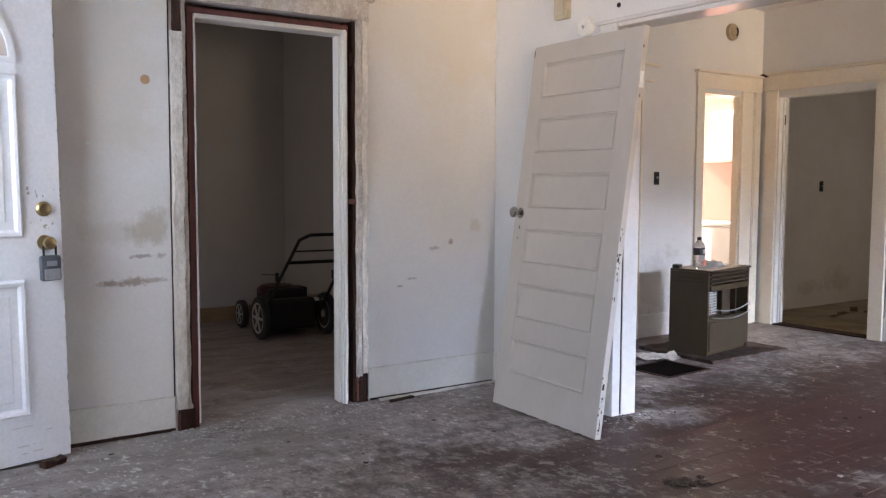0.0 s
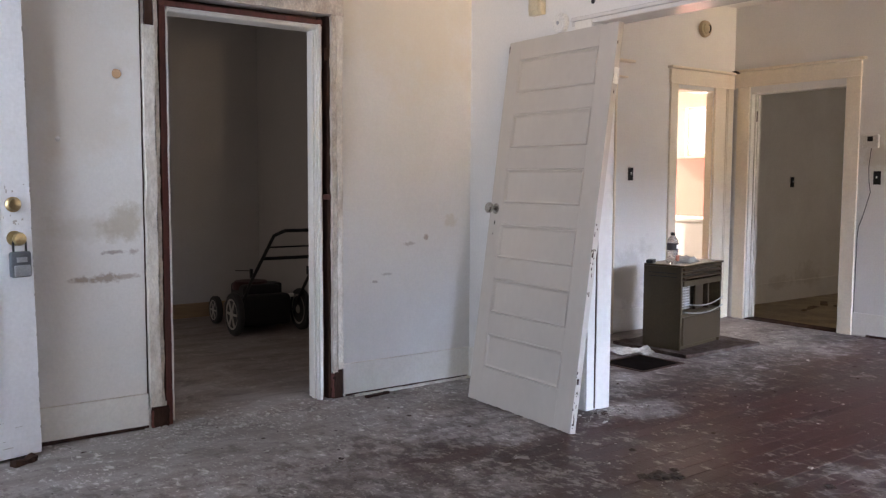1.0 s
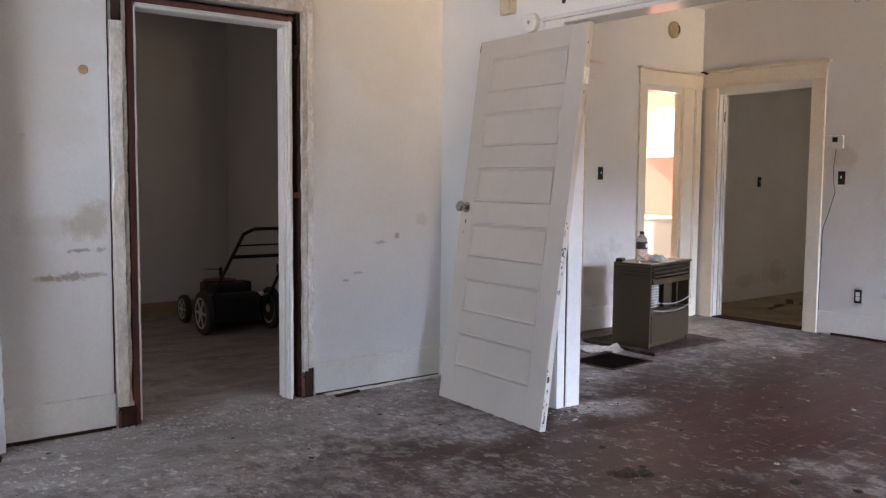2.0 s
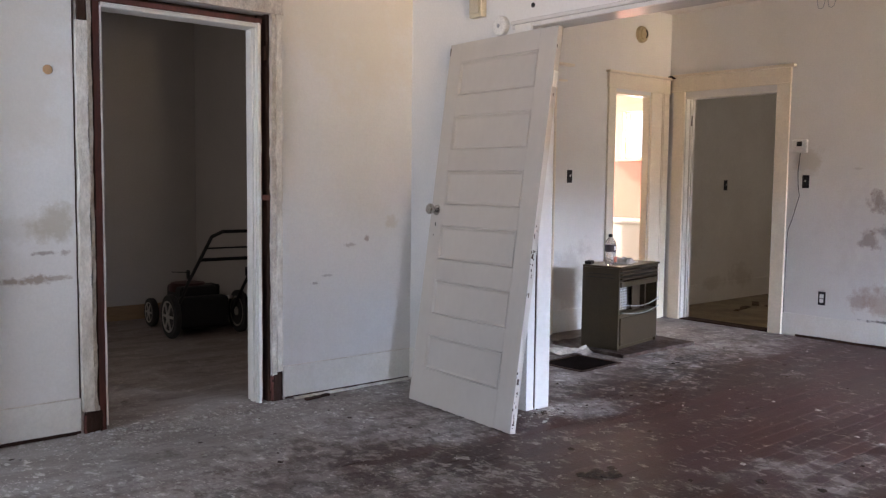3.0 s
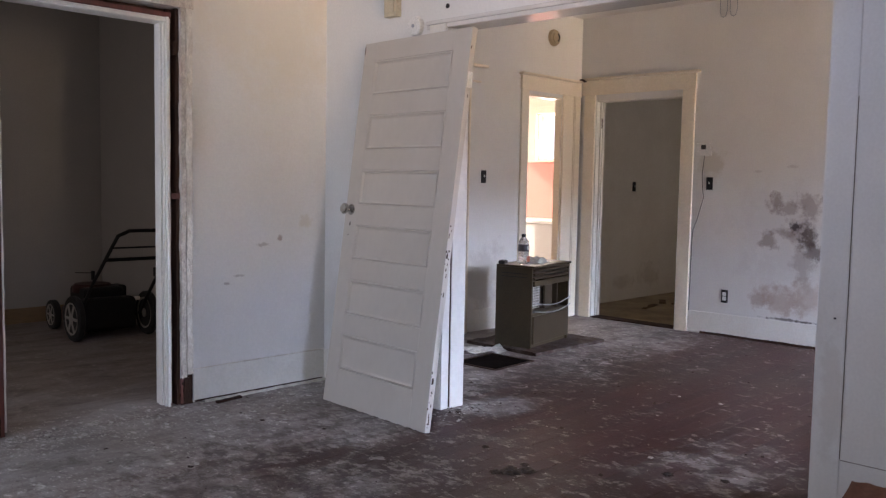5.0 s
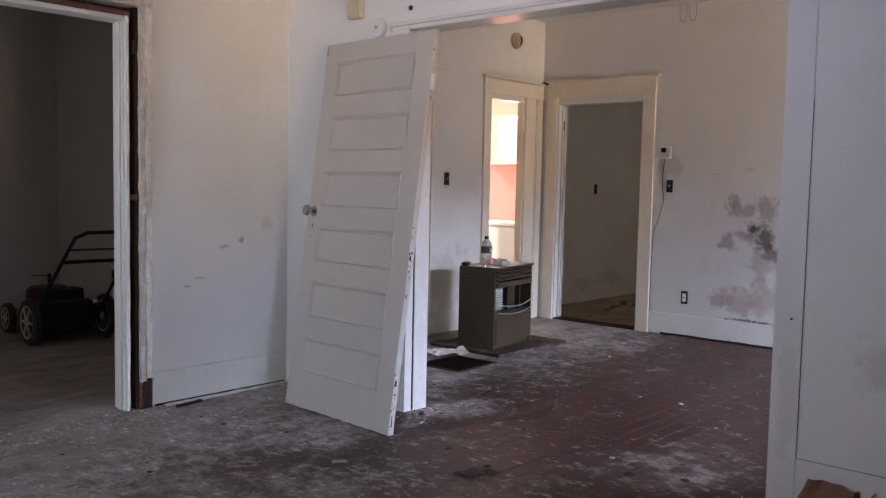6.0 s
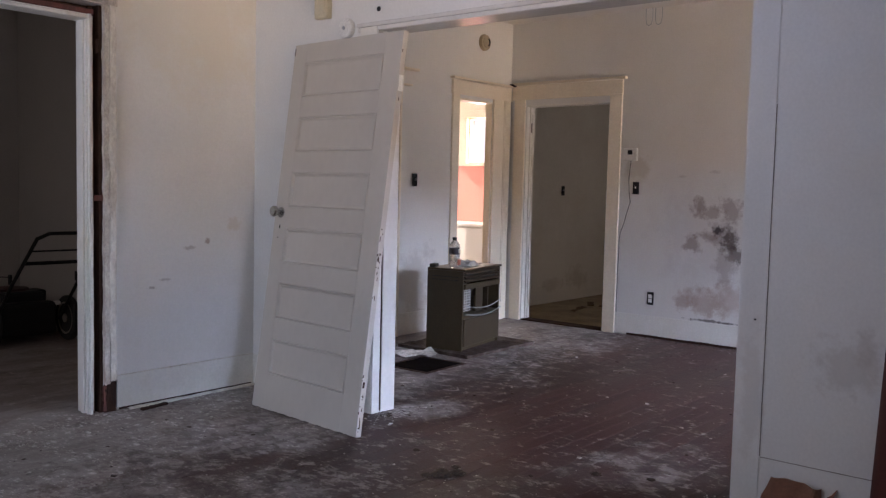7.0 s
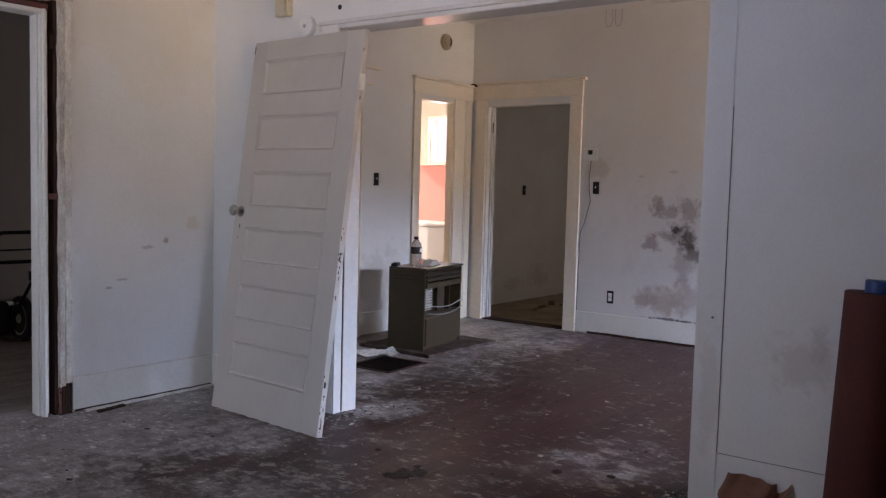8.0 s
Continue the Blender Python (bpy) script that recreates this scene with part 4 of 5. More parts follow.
for z, sag in ((0.335, 0.03), (0.275, 0.025)):
    pts = [(0.02 + (HW - 0.04) * k / 8, -0.008 - 0.016 * math.sin(math.pi * k / 8), z - sag * math.sin(math.pi * k / 8)) for k in range(9)]
    part("guard_wire", bar(pts, 0.0045, 6), m_grey, ht, "bent metal guard rod")
bt = thing("plastic_bottle", "clear plastic bottle with dark label and black cap", "bottle", hm @ pose(0.075, 0.13, HH + 0.0165))
m_pet = bpy.data.materials.new("clear_plastic")
m_pet.use_nodes = True
pb = m_pet.node_tree.nodes["Principled BSDF"]
pb.inputs["Base Color"].default_value, pb.inputs["Roughness"].default_value = (0.85, 0.80, 0.77, 1), 0.12
pb.inputs["Transmission Weight"].default_value, pb.inputs["IOR"].default_value = 0.75, 1.2
part("body", lathe([(0.030, 0), (0.040, 0.006), (0.041, 0.05), (0.038, 0.06), (0.041, 0.075), (0.041, 0.15), (0.036, 0.175), (0.018, 0.198), (0.014, 0.205), (0.014, 0.212)]), m_pet, bt, smooth=True)
m_label = material("dark_label", (0.04, 0.03, 0.035), 0.4, (0.08, 0.05, 0.05), 40, 0.5, 150, 0)
m_red_label = material("red_label_print", (0.55, 0.16, 0.10), 0.5, (0.65, 0.30, 0.22), 60, 0.6, 150, 0)
m_white = material("white_plastic", (0.78, 0.77, 0.74), 0.4, (0.70, 0.68, 0.64), 20, 0.4, 100, 0.02)
m_beige = material("aged_beige_plastic", (0.62, 0.55, 0.40), 0.45, (0.52, 0.45, 0.32), 20, 0.5, 100, 0.03)
part("label", lathe([(0.0418, 0.100), (0.0420, 0.101), (0.0420, 0.150), (0.0410, 0.151)]), m_label, bt, "dark wrap label", True)
part("label_mark", boxes(((-0.018, -0.0432, 0.112), (0.016, -0.040, 0.140))), m_white, bt)
part("print", boxes(((-0.020, -0.0425, 0.022), (0.024, -0.039, 0.065)), bevel=0.002), m_red_label, bt, "faded red print")
part("cap", lathe([(0.015, 0.205), (0.016, 0.206), (0.016, 0.224), (0.014, 0.226)]), m_black, bt, "black cap", True)
cl = bmesh.new()
bmesh.ops.create_grid(cl, x_segments=22, y_segments=14, size=0.5, matrix=Matrix.Diagonal((0.24, 0.15, 1, 1)))
for v in cl.verts:
    e = max(0, 1 - (v.co.x / 0.12) ** 2) * max(0, 1 - (v.co.y / 0.075) ** 2)
    v.co.z = 0.004 + min(1.0, e * 2.6) * (0.026 + 0.022 * noise.noise(v.co * 24 + Vector((2, 7, 0)))) + 0.006 * noise.noise(v.co * 45)
    v.co.x += 0.012 * noise.noise(v.co * 12)
bmesh.ops.solidify(cl, geom=cl.faces[:], thickness=0.004)
m_rag = material("grey_cloth", (0.42, 0.41, 0.39), 0.9, (0.28, 0.27, 0.25), 30, 0.6, 200, 0.2)
single("work_gloves", cl, m_rag, "crumpled grey cloth gloves on the heater top", "gloves", m=hm @ pose(0.27, 0.13, HH + 0.0205, 0, 0, 8), smooth=True)
single("tape_measure", boxes(((0, 0, 0), (0.085, 0.05, 0.028)), bevel=0.008), m_black, "small dark box lying on the heater top", "box", m=hm @ pose(-0.01, 0.24, HH + 0.0165, 0, 0, 12))

# floor register opening, with a white sheet beside it in place of a sunlit streak
reg = thing("floor_register", "floor register with a flat black plate for its dark recess", "floor vent", pose(4.34, 3.69, 0.0, 0, 0, 3))
# no hole is cut: a flat black plate carries its darkness
part("recess", boxes(((0, 0, 0.0005), (0.40, 0.34, 0.003))), m_subfloor, reg)
part("rim", boxes(((-0.02, -0.02, 0.0005), (0.42, 0.0, 0.006)), ((-0.02, 0.34, 0.0005), (0.42, 0.36, 0.006)), ((-0.02, 0, 0.0005), (0, 0.34, 0.006)), ((0.40, 0, 0.0005), (0.42, 0.34, 0.006))), m_stud, reg)
sh = bmesh.new()
bmesh.ops.create_grid(sh, x_segments=30, y_segments=22, size=0.5, matrix=Matrix.Diagonal((0.34, 0.24, 1, 1)))
for v in sh.verts:
    v.co.z = 0.016 + 0.022 * abs(noise.noise(v.co * 11 + Vector((3, 1, 0)))) + 0.010 * noise.noise(v.co * 26) + 0.012 * (v.co.x / 0.21) ** 2
    v.co.y += 0.035 * noise.noise(Vector((v.co.x * 14, 2, 5)))
bmesh.ops.solidify(sh, geom=sh.faces[:], thickness=0.002)
# bright white stands in for sunlight falling on the floor
m_plate = material("white_streak_sheet", (0.84, 0.82, 0.79), 0.22, (0.60, 0.52, 0.45), 9, 0.5, 60, 0.2)
single("sun_streak_sheet", sh, m_plate, "crumpled white sheet standing in for a sunlit streak", "plastic sheet", m=pose(4.70, 4.14, 0.004, 0, 0, -38), smooth=True)

# ---------------------------------------------------------------- lawn mower in the store room
mw = thing("lawn_mower", "black and red push lawn mower on a dusty floor", "lawn mower", pose(3.005, 6.40, 0, 0, 0, -3))
m_red = material("faded_red_enamel", (0.045, 0.009, 0.009), 0.5, (0.03, 0.008, 0.008), 8, 0.5, 100, 0.05)
m_tyre_rim = material("pale_wheel_plastic", (0.34, 0.33, 0.30), 0.5, (0.36, 0.34, 0.30), 20, 0.6, 100, 0.05)


def wheel(x, y, r, side):
    w = part("wheel", lathe([(r * 0.62, -0.022), (r * 0.95, -0.024), (r, -0.014), (r, 0.014), (r * 0.95, 0.024), (r * 0.62, 0.022)], axis="x"), m_rubber, mw, smooth=True)
    w.location = (x, y, r)
    rim = part("rim", lathe([(r * 0.60, -0.020), (r * 0.72, -0.027), (r * 0.66, 0.0), (r * 0.72, 0.027), (r * 0.60, 0.020)], axis="x"), m_tyre_rim, w, smooth=True)
    hub = bmesh.new()
    tube(hub, (-0.030, 0, 0), (0.030, 0, 0), r * 0.2)
    for k in range(6):
        a = math.pi * k / 3
        tube(hub, (side * 0.02, 0, 0), (side * 0.02, r * 0.66 * math.cos(a), r * 0.66 * math.sin(a)), r * 0.07, 6)
    part("spokes", hub, m_tyre_rim, w)


for x, s in ((-0.285, -1), (0.275, 1)):
    wheel(x, 0.0, 0.170, s)
    wheel(x * 0.76, 0.64, 0.118, s)
deck = lathe([(0.24, 0.09), (0.25, 0.10), (0.25, 0.19), (0.20, 0.225), (0.0, 0.23)], 32)
bmesh.ops.scale(deck, vec=(0.9, 1.25, 1), verts=deck.verts)
part("deck", deck, m_red, mw, "faded red cutting deck", True).location = (0, 0.36, 0)
part("rear_flap", boxes(((-0.205, 0.02, 0.05), (0.205, 0.15, 0.30)), bevel=0.03), m_black, mw, "black rear housing")
part("engine", boxes(((-0.15, 0.14, 0.22), (0.16, 0.48, 0.37)), bevel=0.03), m_black, mw, "black engine block")
part("engine_cover", lathe([(0.15, 0.32), (0.15, 0.36), (0.13, 0.385), (0.05, 0.395)], 28), m_red, mw, "red engine shroud", True).location = (-0.02, 0.34, 0)
part("air_filter", boxes(((0.10, 0.20, 0.25), (0.20, 0.36, 0.37)), bevel=0.015), m_black, mw)
part("fuel_cap", lathe([(0.028, 0), (0.028, 0.02), (0.022, 0.026)]), m_white, mw, "pale fuel cap").location = (0.21, 0.05, 0.27)
for s in (-1, 1):
    part("handle_tube", bar([(s * 0.235, 0.06, 0.16), (s * 0.235, -0.22, 0.44), (s * 0.225, -0.66, 0.82)] + ([(s * 0.17, -0.72, 0.858)]), 0.0125), m_black, mw, smooth=True)
part("handle_bar", bar([(-0.17, -0.72, 0.858), (0.17, -0.72, 0.858)], 0.0125), m_black, mw, smooth=True)
part("brake_bail", bar([(-0.225, -0.56, 0.730), (0.225, -0.56, 0.730)], 0.006), m_black, mw, smooth=True)
part("cross_bar", bar([(-0.23, -0.45, 0.638), (0.23, -0.45, 0.638)], 0.013), m_black, mw, smooth=True)
for s in (-1, 1):
    part("wing_nut", boxes(((s * 0.235 - 0.008, -0.25, 0.475), (s * 0.235 + 0.008, -0.215, 0.545)), bevel=0.003), m_black, mw)
part("pull_cord", bar([(-0.24, -0.24, 0.53), (-0.35, -0.20, 0.535)], 0.003, 6), m_black, mw)

# ---------------------------------------------------------------- wall fixtures


def wall_fixture(name, label, category, m, parts):
    t = thing(name, label, category, m)
    for nm, bm, mat, lb in parts:
        part(nm, bm, mat, t, lb, True)
    return t


on_c = lambda x, z: pose(x, CY - 0.0005, z)


def bare_switch(m, light=True):
    t = thing("light_switch", "dark uncovered switch box with a pale toggle", "light switch", m, "uncovered wall boxes")
    part("box_rim", boxes(((-0.028, -0.006, -0.052), (-0.020, 0, 0.052)), ((0.020, -0.006, -0.052), (0.028, 0, 0.052)), ((-0.020, -0.006, -0.052), (0.020, 0, -0.044)), ((-0.020, -0.006, 0.044), (0.020, 0, 0.052))), m_black, t)
    part("back", boxes(((-0.020, -0.001, -0.044), (0.020, 0, 0.044))), m_black, t)
    part("yoke", boxes(((-0.011, -0.007, -0.032), (0.011, -0.001, 0.032)), bevel=0.002), m_black, t)
    part("toggle", boxes(((-0.004, -0.018, -0.004), (0.004, -0.007, 0.014)), bevel=0.002), m_white if light else m_grey, t, "pale toggle")
    return t


R_D = Matrix.Rotation(radians(-90), 4, "Z")
at_d = lambda y, z: Matrix.Translation((DX - 0.0005, y, z)) @ R_D
bare_switch(on_c(5.420, 1.28))
bare_switch(at_d(3.47, 1.257))
bare_switch(Matrix.Translation((8.21, 5.0885, 1.218)), False)
ot = thing("wall_outlet", "uncovered electrical outlet with a pale face", "wall outlet", at_d(3.297, 0.333), "uncovered wall boxes")
part("box_rim", boxes(((-0.030, -0.005, -0.054), (0.030, 0, 0.054)), bevel=0.002), m_black, ot)
part("socket_face", boxes(((-0.016, -0.010, -0.034), (0.016, -0.005, -0.002)), ((-0.016, -0.010, 0.002), (0.016, -0.005, 0.034)), bevel=0.002), m_white, ot, "pale socket face")
th = thing("thermostat", "white wall thermostat with a small dark display", "thermostat", at_d(3.525, 1.54))
part("case", boxes(((-0.064, -0.026, -0.052), (0.064, 0, 0.052)), bevel=0.006), m_white, th)
part("display", boxes(((-0.022, -0.028, 0.000), (0.022, -0.0255, 0.038)), bevel=0.001), m_black, th, "dark display")
wire_pts = [(DX - 0.007, y, z) for y, z in ((3.523, 1.49), (3.527, 1.44), (3.537, 1.337), (3.530, 1.22), (3.516, 1.143), (3.540, 1.059), (3.570, 0.95), (3.600, 0.869), (3.608, 0.78), (3.606, 0.68), (3.611, 0.56), (3.609, 0.443), (3.613, 0.28), (3.611, 0.11), (3.615, 0.01))]
single("thermostat_wire", bar(wire_pts, 0.0030, 6), m_rubber, "thin dark wire running down to the floor", "wire")
det = thing("smoke_alarm", "aged beige round smoke alarm on the hall wall", "smoke alarm", on_c(6.315, 2.523))
part("base", lathe([(0.072, 0), (0.072, -0.015), (0.066, -0.030), (0.050, -0.034), (0.048, -0.030), (0.046, -0.040), (0.01, -0.046)], axis="y"), m_tan, det, smooth=True)
part("slot", bar([(0.030 * math.cos(a), -0.046, 0.034 * math.sin(a)) for a in [(-1.1 + 0.22 * k) for k in range(11)]], 0.006, 6), m_black, det, "dark curved vent slot")
R_B = Matrix.Rotation(radians(-90), 4, "Z")
at_b = lambda y, z: Matrix.Translation((BX - 0.0005, y, z)) @ R_B
det2 = thing("smoke_alarm", "white round smoke alarm on the header wall", "smoke alarm", at_b(3.462, 2.068))
part("base", lathe([(0.054, 0), (0.054, -0.014), (0.050, -0.026), (0.040, -0.031), (0.01, -0.033)], axis="y"), m_white, det2, smooth=True)
part("button", lathe([(0.010, -0.032), (0.010, -0.036), (0.006, -0.037)], axis="y"), m_grey, det2, smooth=True)
chime = thing("door_chime", "old beige door chime box on the header wall", "door chime", at_b(3.640, 2.20))
part("cover", boxes(((-0.050, -0.040, -0.065), (0.050, 0, 0.16)), bevel=0.005), m_beige, chime)
part("face", boxes(((-0.040, -0.049, -0.045), (0.036, -0.045, 0.14)), bevel=0.003), m_beige, chime)
single("wall_hole", lathe([(0.013, 0), (0.013, -0.003), (0.008, -0.004)], axis="y"), m_black, "small dark hole through the header plaster", "hole", m=at_b(3.235, 2.15))
for y in (3.40, 3.315):
    pts = [(DX - 0.02, y - 0.03, 2.745), (DX - 0.02, y - 0.032, 2.66), (DX - 0.02, y - 0.02, 2.615), (DX - 0.02, y, 2.605), (DX - 0.02, y + 0.02, 2.615), (DX - 0.02, y + 0.03, 2.66), (DX - 0.02, y + 0.03, 2.745)]
    tagged(single("hanging_wire", bar(pts, 0.003, 6), m_grey, "loop of thin grey wire hanging from the ceiling", "wire"), group="hanging wire loops")
single("paint_dab", lathe([(0.022, 0), (0.020, -0.002), (0.008, -0.003)], axis="y"), material("ochre_dab", (0.55, 0.33, 0.17), 0.7, None, 30), "small ochre dab on the plaster", "paint spot", m=pose(1.233, AY - 0.0005, 1.718))
single("wall_nail", lathe([(0.012, 0), (0.009, -0.006), (0.004, -0.010)], axis="y"), m_white, "small filled nail stub in the plaster", "nail", m=pose(0.965, AY - 0.0005, 1.405))
single("corner_bracket", boxes(((0, -0.05, 0), (0.05, 0, 0.012)), bevel=0.002), m_stud, "dark broken wood end at the casing corner", "wood scrap", m=pose(6.70, CY - 0.02, 2.182, 0, 18, -20))

# ---------------------------------------------------------------- paper roll and torn paper at the partition
m_rosin = material("red_rosin_paper", (0.090, 0.018, 0.012), 0.8, (0.068, 0.014, 0.009), 5, 0.5, 90, 0.08)
m_blue = material("blue_tape", (0.02, 0.06, 0.20), 0.5, (0.02, 0.05, 0.15), 20, 0.5, 100, 0.05)
m_kraft = material("torn_brown_paper", (0.24, 0.11, 0.07), 0.85, (0.16, 0.065, 0.042), 10, 0.5, 100, 0.15)
roll = thing("paper_roll", "upright roll of red rosin paper beside the wall", "paper roll", pose(3.20, 0.615, 0.004, 2.0, 2.0, 0))
part("paper", lathe([(0.105, 0.004), (0.108, 0.01), (0.108, 0.905), (0.104, 0.908), (0.06, 0.906), (0.04, 0.905)], 40), m_rosin, roll, smooth=True)
part("tape_roll", lathe([(0.044, 0.907), (0.047, 0.909), (0.047, 0.948), (0.044, 0.951), (0.030, 0.951)], 32), m_blue, roll, "blue tape roll on top", True)
tp = bmesh.new()
bmesh.ops.create_grid(tp, x_segments=20, y_segments=12, size=0.5, matrix=Matrix.Diagonal((0.23, 0.24, 1, 1)))
for v in tp.verts:
    x, y = v.co.x, v.co.y
    v.co.y += (0.09 * noise.noise(Vector((x * 17, 0, 4))) - 0.25 * abs(x + 0.03)) * (y + 0.12) / 0.24
    v.co.x += 0.03 * noise.noise(Vector((0, y * 11, 2)))
    v.co.z = 0.03 + 0.05 * noise.noise(Vector((x * 6, y * 6, 1))) + max(0, y + 0.02) * 0.9 + 1.5 * x * x
bmesh.ops.solidify(tp, geom=tp.faces[:], thickness=0.0015)
single("torn_paper", tp, m_kraft, "crumpled torn brown paper against the baseboard", "paper", m=pose(3.23, 0.965, 0.0, 0, 0, -78), smooth=True)

# ---------------------------------------------------------------- kitchen glimpsed through the narrow doorway
win = thing("window_1", "sunlit kitchen window with cream frame", "window", pose(EX, 0, 0), kind="structure")
part("casing", boxes(((-0.02, 6.50, 1.510), (-0.0005, 6.545, 2.059)), ((-0.02, 5.68, 2.06), (-0.0005, 6.59, 2.14)), ((-0.02, 5.66, 1.510), (-0.0005, 5.75, 2.059)), bevel=0.003), m_cream, win)
part("sash", boxes(((0.03, 6.485, 1.511), (0.05, 6.50, 2.06)), ((0.03, 5.75, 1.511), (0.05, 5.765, 2.06)), ((0.03, 5.765, 2.04), (0.05, 6.485, 2.06)), ((0.03, 5.765, 1.511), (0.05, 6.485, 1.53))), m_trim, win)
part("window_sill", boxes(((-0.04, 5.66, 1.485), (0.03, 6.60, 1.509)), bevel=0.004), m_cream, win)
m_steel = material("white_enamel", (0.82, 0.81, 0.78), 0.3, (0.78, 0.76, 0.72), 5, 0.3, 60, 0.0, fine=0.01)
cab = thing("kitchen_counter", "white kitchen counter in bright sunlight", "counter", pose(7.65, 5.24, 0))
part("body", boxes(((0.02, 0, 0.0), (0.64, 1.9, 0.79)), bevel=0.004), m_steel, cab)
part("worktop", boxes(((0.0, 0, 0.791), (0.64, 1.92, 0.825)), bevel=0.005), m_steel, cab)
m_sky = bpy.data.materials.new("bright_daylight")
m_sky.use_nodes = True
sn, sl = links(m_sky)
sn.remove(sn["Principled BSDF"])
em = sn.new("ShaderNodeEmission")
em.inputs[0].default_value, em.inputs[1].default_value = (0.92, 0.96, 1.0, 1), 1.6
sl(em.outputs[0], sn["Material Output"].inputs[0])
single("backdrop", boxes(((30, -5, -1), (30.1, 40, 14))), m_sky, "blown-out bright sky beyond the kitchen window", "sky", "structure")

# ---------------------------------------------------------------- plaster crumbs and scraps
rng = random.Random(5)


def crumbs(count, place, size):
    """Many small angular flakes in one mesh."""
    vs, fs = [], []
    for _ in range(count):
        x, y = place()
        s = size() / 2
        z = s * rng.uniform(0.15, 0.45)
        a = rng.uniform(0, 6.28)
        k = len(vs)
        for i in range(4):
            q = a + i * 1.57 + rng.uniform(-0.4, 0.4)
            e = s * rng.uniform(0.5, 1.25)
            vs.append((x + e * math.cos(q), y + e * math.sin(q), 0.0))
        for i in range(4):
            p = vs[k + i]
            vs.append((x + (p[0] - x) * 0.7 + rng.uniform(-0.2, 0.2) * s, y + (p[1] - y) * 0.7, z * rng.uniform(0.5, 1.2)))
        fs += [(k + i, k + (i + 1) % 4, k + 4 + (i + 1) % 4, k + 4 + i) for i in range(4)] + [(k + 4, k + 5, k + 6, k + 7)]
    me = bpy.data.meshes.new("crumbs")
    me.from_pydata(vs, [], fs)
    return me


m_plaster = material("plaster_crumb", (0.48, 0.45, 0.42), 0.9, (0.26, 0.23, 0.21), 24, 0.9, 120, 0.2)
m_dirt = material("dark_dirt", (0.035, 0.022, 0.016), 0.9, (0.075, 0.045, 0.03), 30, 0.7, 120, 0.2)


def along_wall():
    return rng.uniform(0.7, 3.3), AY - 0.02 - abs(rng.gauss(0, 0.16))


def at_doorway():
    return rng.gauss(1.55, 0.28), AY - 0.10 + rng.gauss(0, 0.14)


def anywhere():
    return rng.uniform(0.4, 6.6), rng.uniform(1.3, 4.2)


def at_post():
    return rng.gauss(3.42, 0.13), 3.14 + rng.gauss(0, 0.05)


def at_opening_end():
    return 3.30 + rng.gauss(0, 0.07), 1.30 + rng.gauss(0, 0.06)


def along_hall_wall():
    return DX - 0.02 - abs(rng.gauss(0, 0.06)), rng.uniform(2.0, 3.6)


small_bits = lambda: rng.uniform(0.004, 0.013) if rng.random() < 0.85 else rng.uniform(0.013, 0.034)
for nm, n_, pl, mt, lb in (("plaster_crumbs", 520, along_wall, m_plaster, "white plaster crumbs along the wall foot"), ("plaster_crumbs", 480, at_doorway, m_plaster, "white plaster crumbs spilled at the doorway"),
                           ("plaster_crumbs", 300, anywhere, m_plaster, "scattered white plaster crumbs on the floorboards"), ("plaster_crumbs", 150, at_post, m_plaster, "plaster crumbs at the foot of the post"),
                           ("dirt_crumbs", 420, anywhere, m_dirt, "scattered dark dirt crumbs on the floorboards"), ("dirt_crumbs", 60, at_post, m_dirt, "dark dirt at the foot of the post"),
                           ("plaster_crumbs", 70, at_opening_end, m_plaster, "plaster crumbs at the foot of the opening"), ("dirt_crumbs", 40, at_opening_end, m_dirt, "dark dirt at the foot of the opening"),
                           ("dirt_crumbs", 90, along_hall_wall, m_dirt, "dark dirt along the stained wall foot")):
    me = crumbs(n_, pl, small_bits)
    me.materials.append(mt)
    tagged(new(nm, me), lb, "debris", kind="stuff")


def clod(x, y, r, seed):
    bm = bmesh.new()
    bmesh.ops.create_icosphere(bm, subdivisions=3, radius=r)
    for v in bm.verts:
        v.co += v.co.normalized() * r * 0.7 * noise.noise(v.co / r * 2.2 + Vector((seed, 0, 0)))
        v.co.z = max(0, v.co.z * 0.35 + r * 0.08)
    tagged(single("dirt_clod", bm, m_dirt, "flat dark clump of dirt on the floorboards", "debris", m=pose(x, y, 0.0005)), group="dirt clumps")


for x, y, r_, s_ in ((2.83, 2.31, 0.042, 1), (2.89, 2.27, 0.032, 2), (2.78, 2.35, 0.024, 3), (2.95, 2.33, 0.018, 4), (2.87, 2.34, 0.022, 8), (3.30, 1.83, 0.022, 5), (3.02, 2.62, 0.016, 6), (3.40, 1.62, 0.016, 7)):
    clod(x, y, r_, s_)
stick = rough_board((0, 0, 0), (0.17, 0.022, 0.012), 21, 0.003)
single("wood_splinter", stick, m_stud, "dark red-brown wood splinter lying at the wall foot", "wood scrap", m=pose(2.53, 4.13, 0.001, 0, 0, 8))
single("wood_splinter", rough_board((0, 0, 0), (0.30, 0.012, 0.01), 22, 0.003), m_paint, "pale broken strip of wood at the wall foot", "wood scrap", m=pose(2.72, 4.19, 0.001, 0, 0, 3))
single("brick_scrap", rough_board((0, 0, 0), (0.11, 0.05, 0.030), 23, 0.016, 10), m_stud, "red-brown broken scrap under the front door", "debris", m=pose(0.70, 3.98, 0.0005, 0, 0, 25))

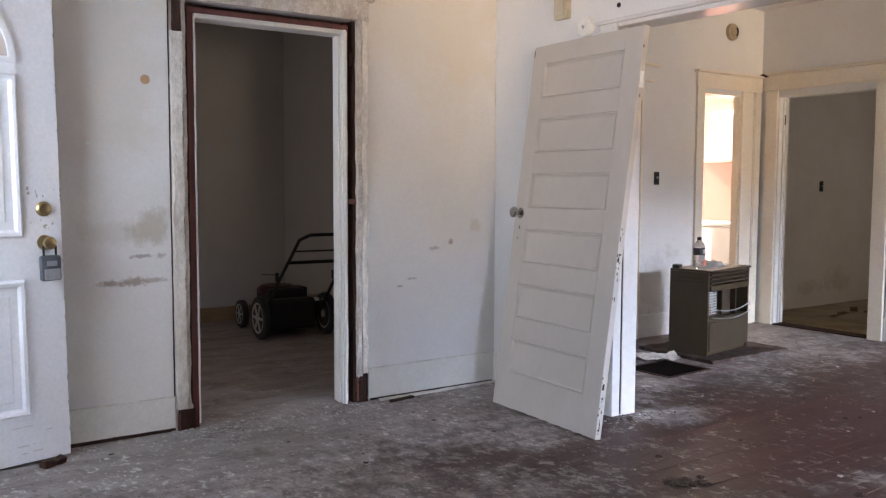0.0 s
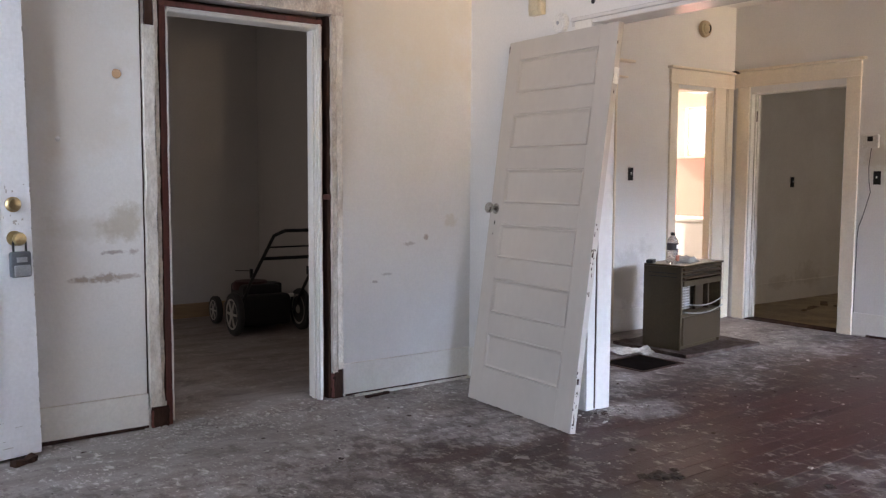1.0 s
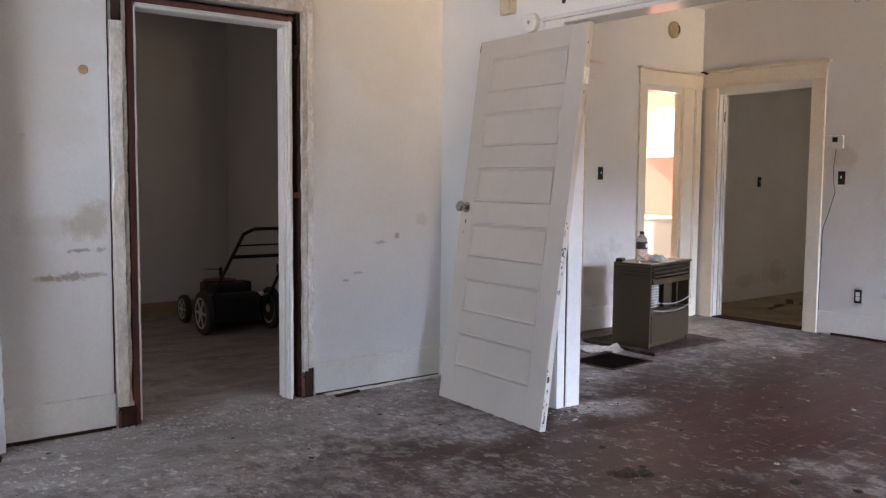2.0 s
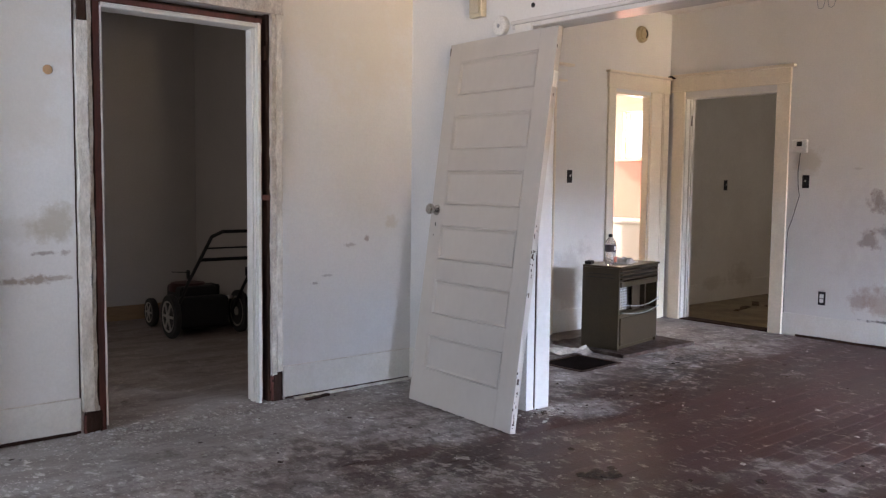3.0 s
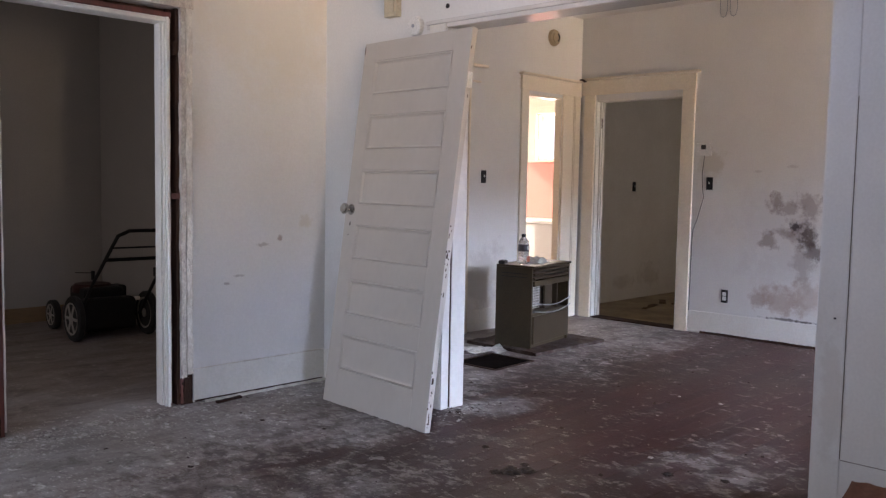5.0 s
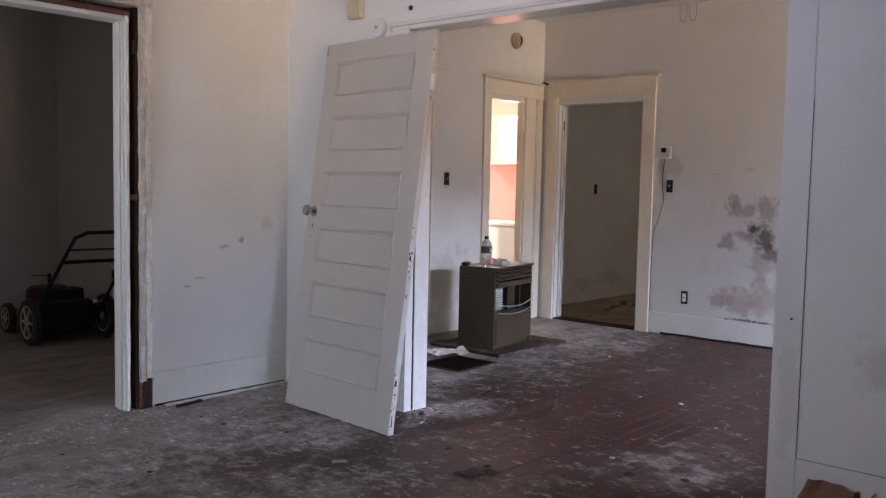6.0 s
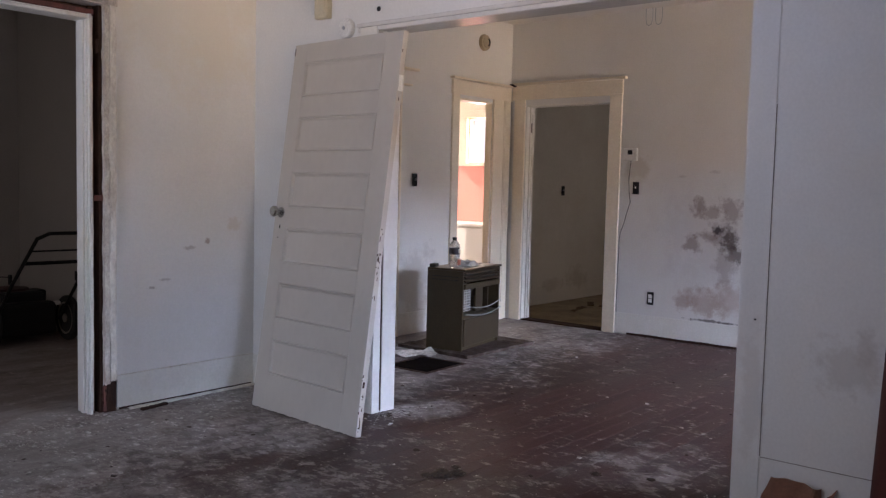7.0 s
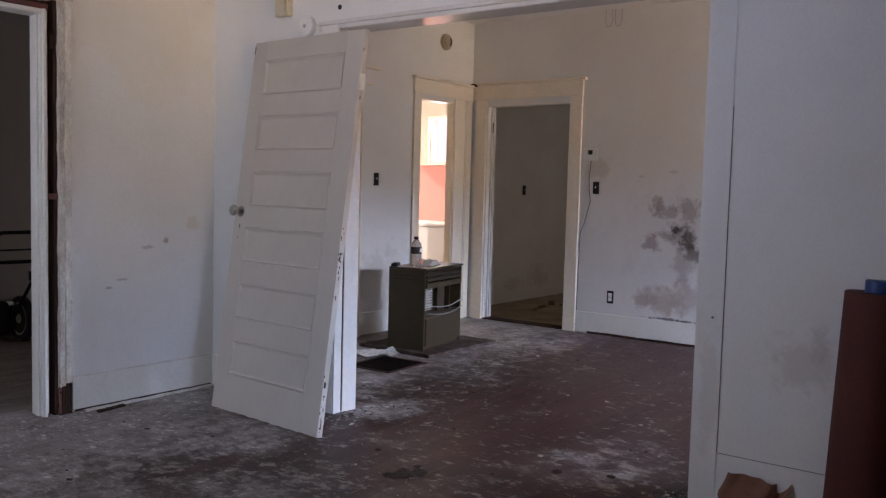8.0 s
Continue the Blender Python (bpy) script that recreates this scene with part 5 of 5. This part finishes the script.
m_flap = material("torn_flooring_back", (0.16, 0.11, 0.07), 0.9, (0.07, 0.05, 0.035), 9, 0.8, 60, 0.3)
for k, (x, y, a, w, h) in enumerate(((7.80, 4.60, 12, 0.38, 0.05), (8.25, 4.72, 30, 0.30, 0.06), (8.30, 4.50, -20, 0.30, 0.05))):
    tagged(single("torn_lino", rough_board((-w / 2, -h / 2, 0), (w / 2, h / 2, 0.008), 40 + k, 0.02, 16), m_flap, "dark torn strip of old flooring", "debris", m=pose(x, y, 0.0025, 0, 0, a)), group="torn flooring strips")
# ---------------------------------------------------------------- floorboards
BW, GAP = 0.083, 0.0012


def board_mesh(length):
    bm = bmesh.new()
    c, w = 0.0003, BW - GAP
    lo = [bm.verts.new(p) for p in ((0, 0, -0.021), (length, 0, -0.021), (length, w, -0.021), (0, w, -0.021))]
    mid = [bm.verts.new((v.co.x, v.co.y, -c)) for v in lo]
    hi = [bm.verts.new(p) for p in ((c, c, 0), (length - c, c, 0), (length - c, w - c, 0), (c, w - c, 0))]
    for a, q in ((lo, mid), (mid, hi)):
        for i in range(4):
            bm.faces.new((a[i], a[(i + 1) % 4], q[(i + 1) % 4], q[i]))
    bm.faces.new(hi)
    return mesh("floorboard", bm, m_floor)


LENGTHS = (1.2, 1.7, 2.3, 2.9)
kinds = [board_mesh(q) for q in LENGTHS]
bx0, bx1 = WX - 0.1, DX + 0.08
y = 1.0
while y < 4.80:
    x = bx0
    while x < bx1:
        k = rng.randrange(4)
        ob = new("floorboard", kinds[k])
        ob.parent = floor
        ob.location = (x, y, rng.uniform(-0.0005, 0.0))
        x += LENGTHS[k] + 0.001
    y += BW
rest = bmesh.new()
rows_rest = [1.0 - BW * (k + 1) for k in range(int((1.0 - SY) / BW))] + [y + BW * k for k in range(int((7.6 - y) / BW))]
for y in rows_rest:
    x = bx0
    while x < (11.2 if y > 4.8 else bx1):
        q = rng.choice(LENGTHS)
        box(rest, (x, y, -0.021), (x + q - 0.001, y + BW - GAP, rng.uniform(-0.0005, 0)))
        x += q
single("floorboards_rest", rest, m_floor, "worn dusty floorboards of the other rooms", "floorboards", "stuff")
single("back_room_floor", boxes(((DX + T, 2.5, -0.021), (11.2, 5.088, 0.002))), m_lino, "worn yellow lino with dark torn patches", "floor", "structure")
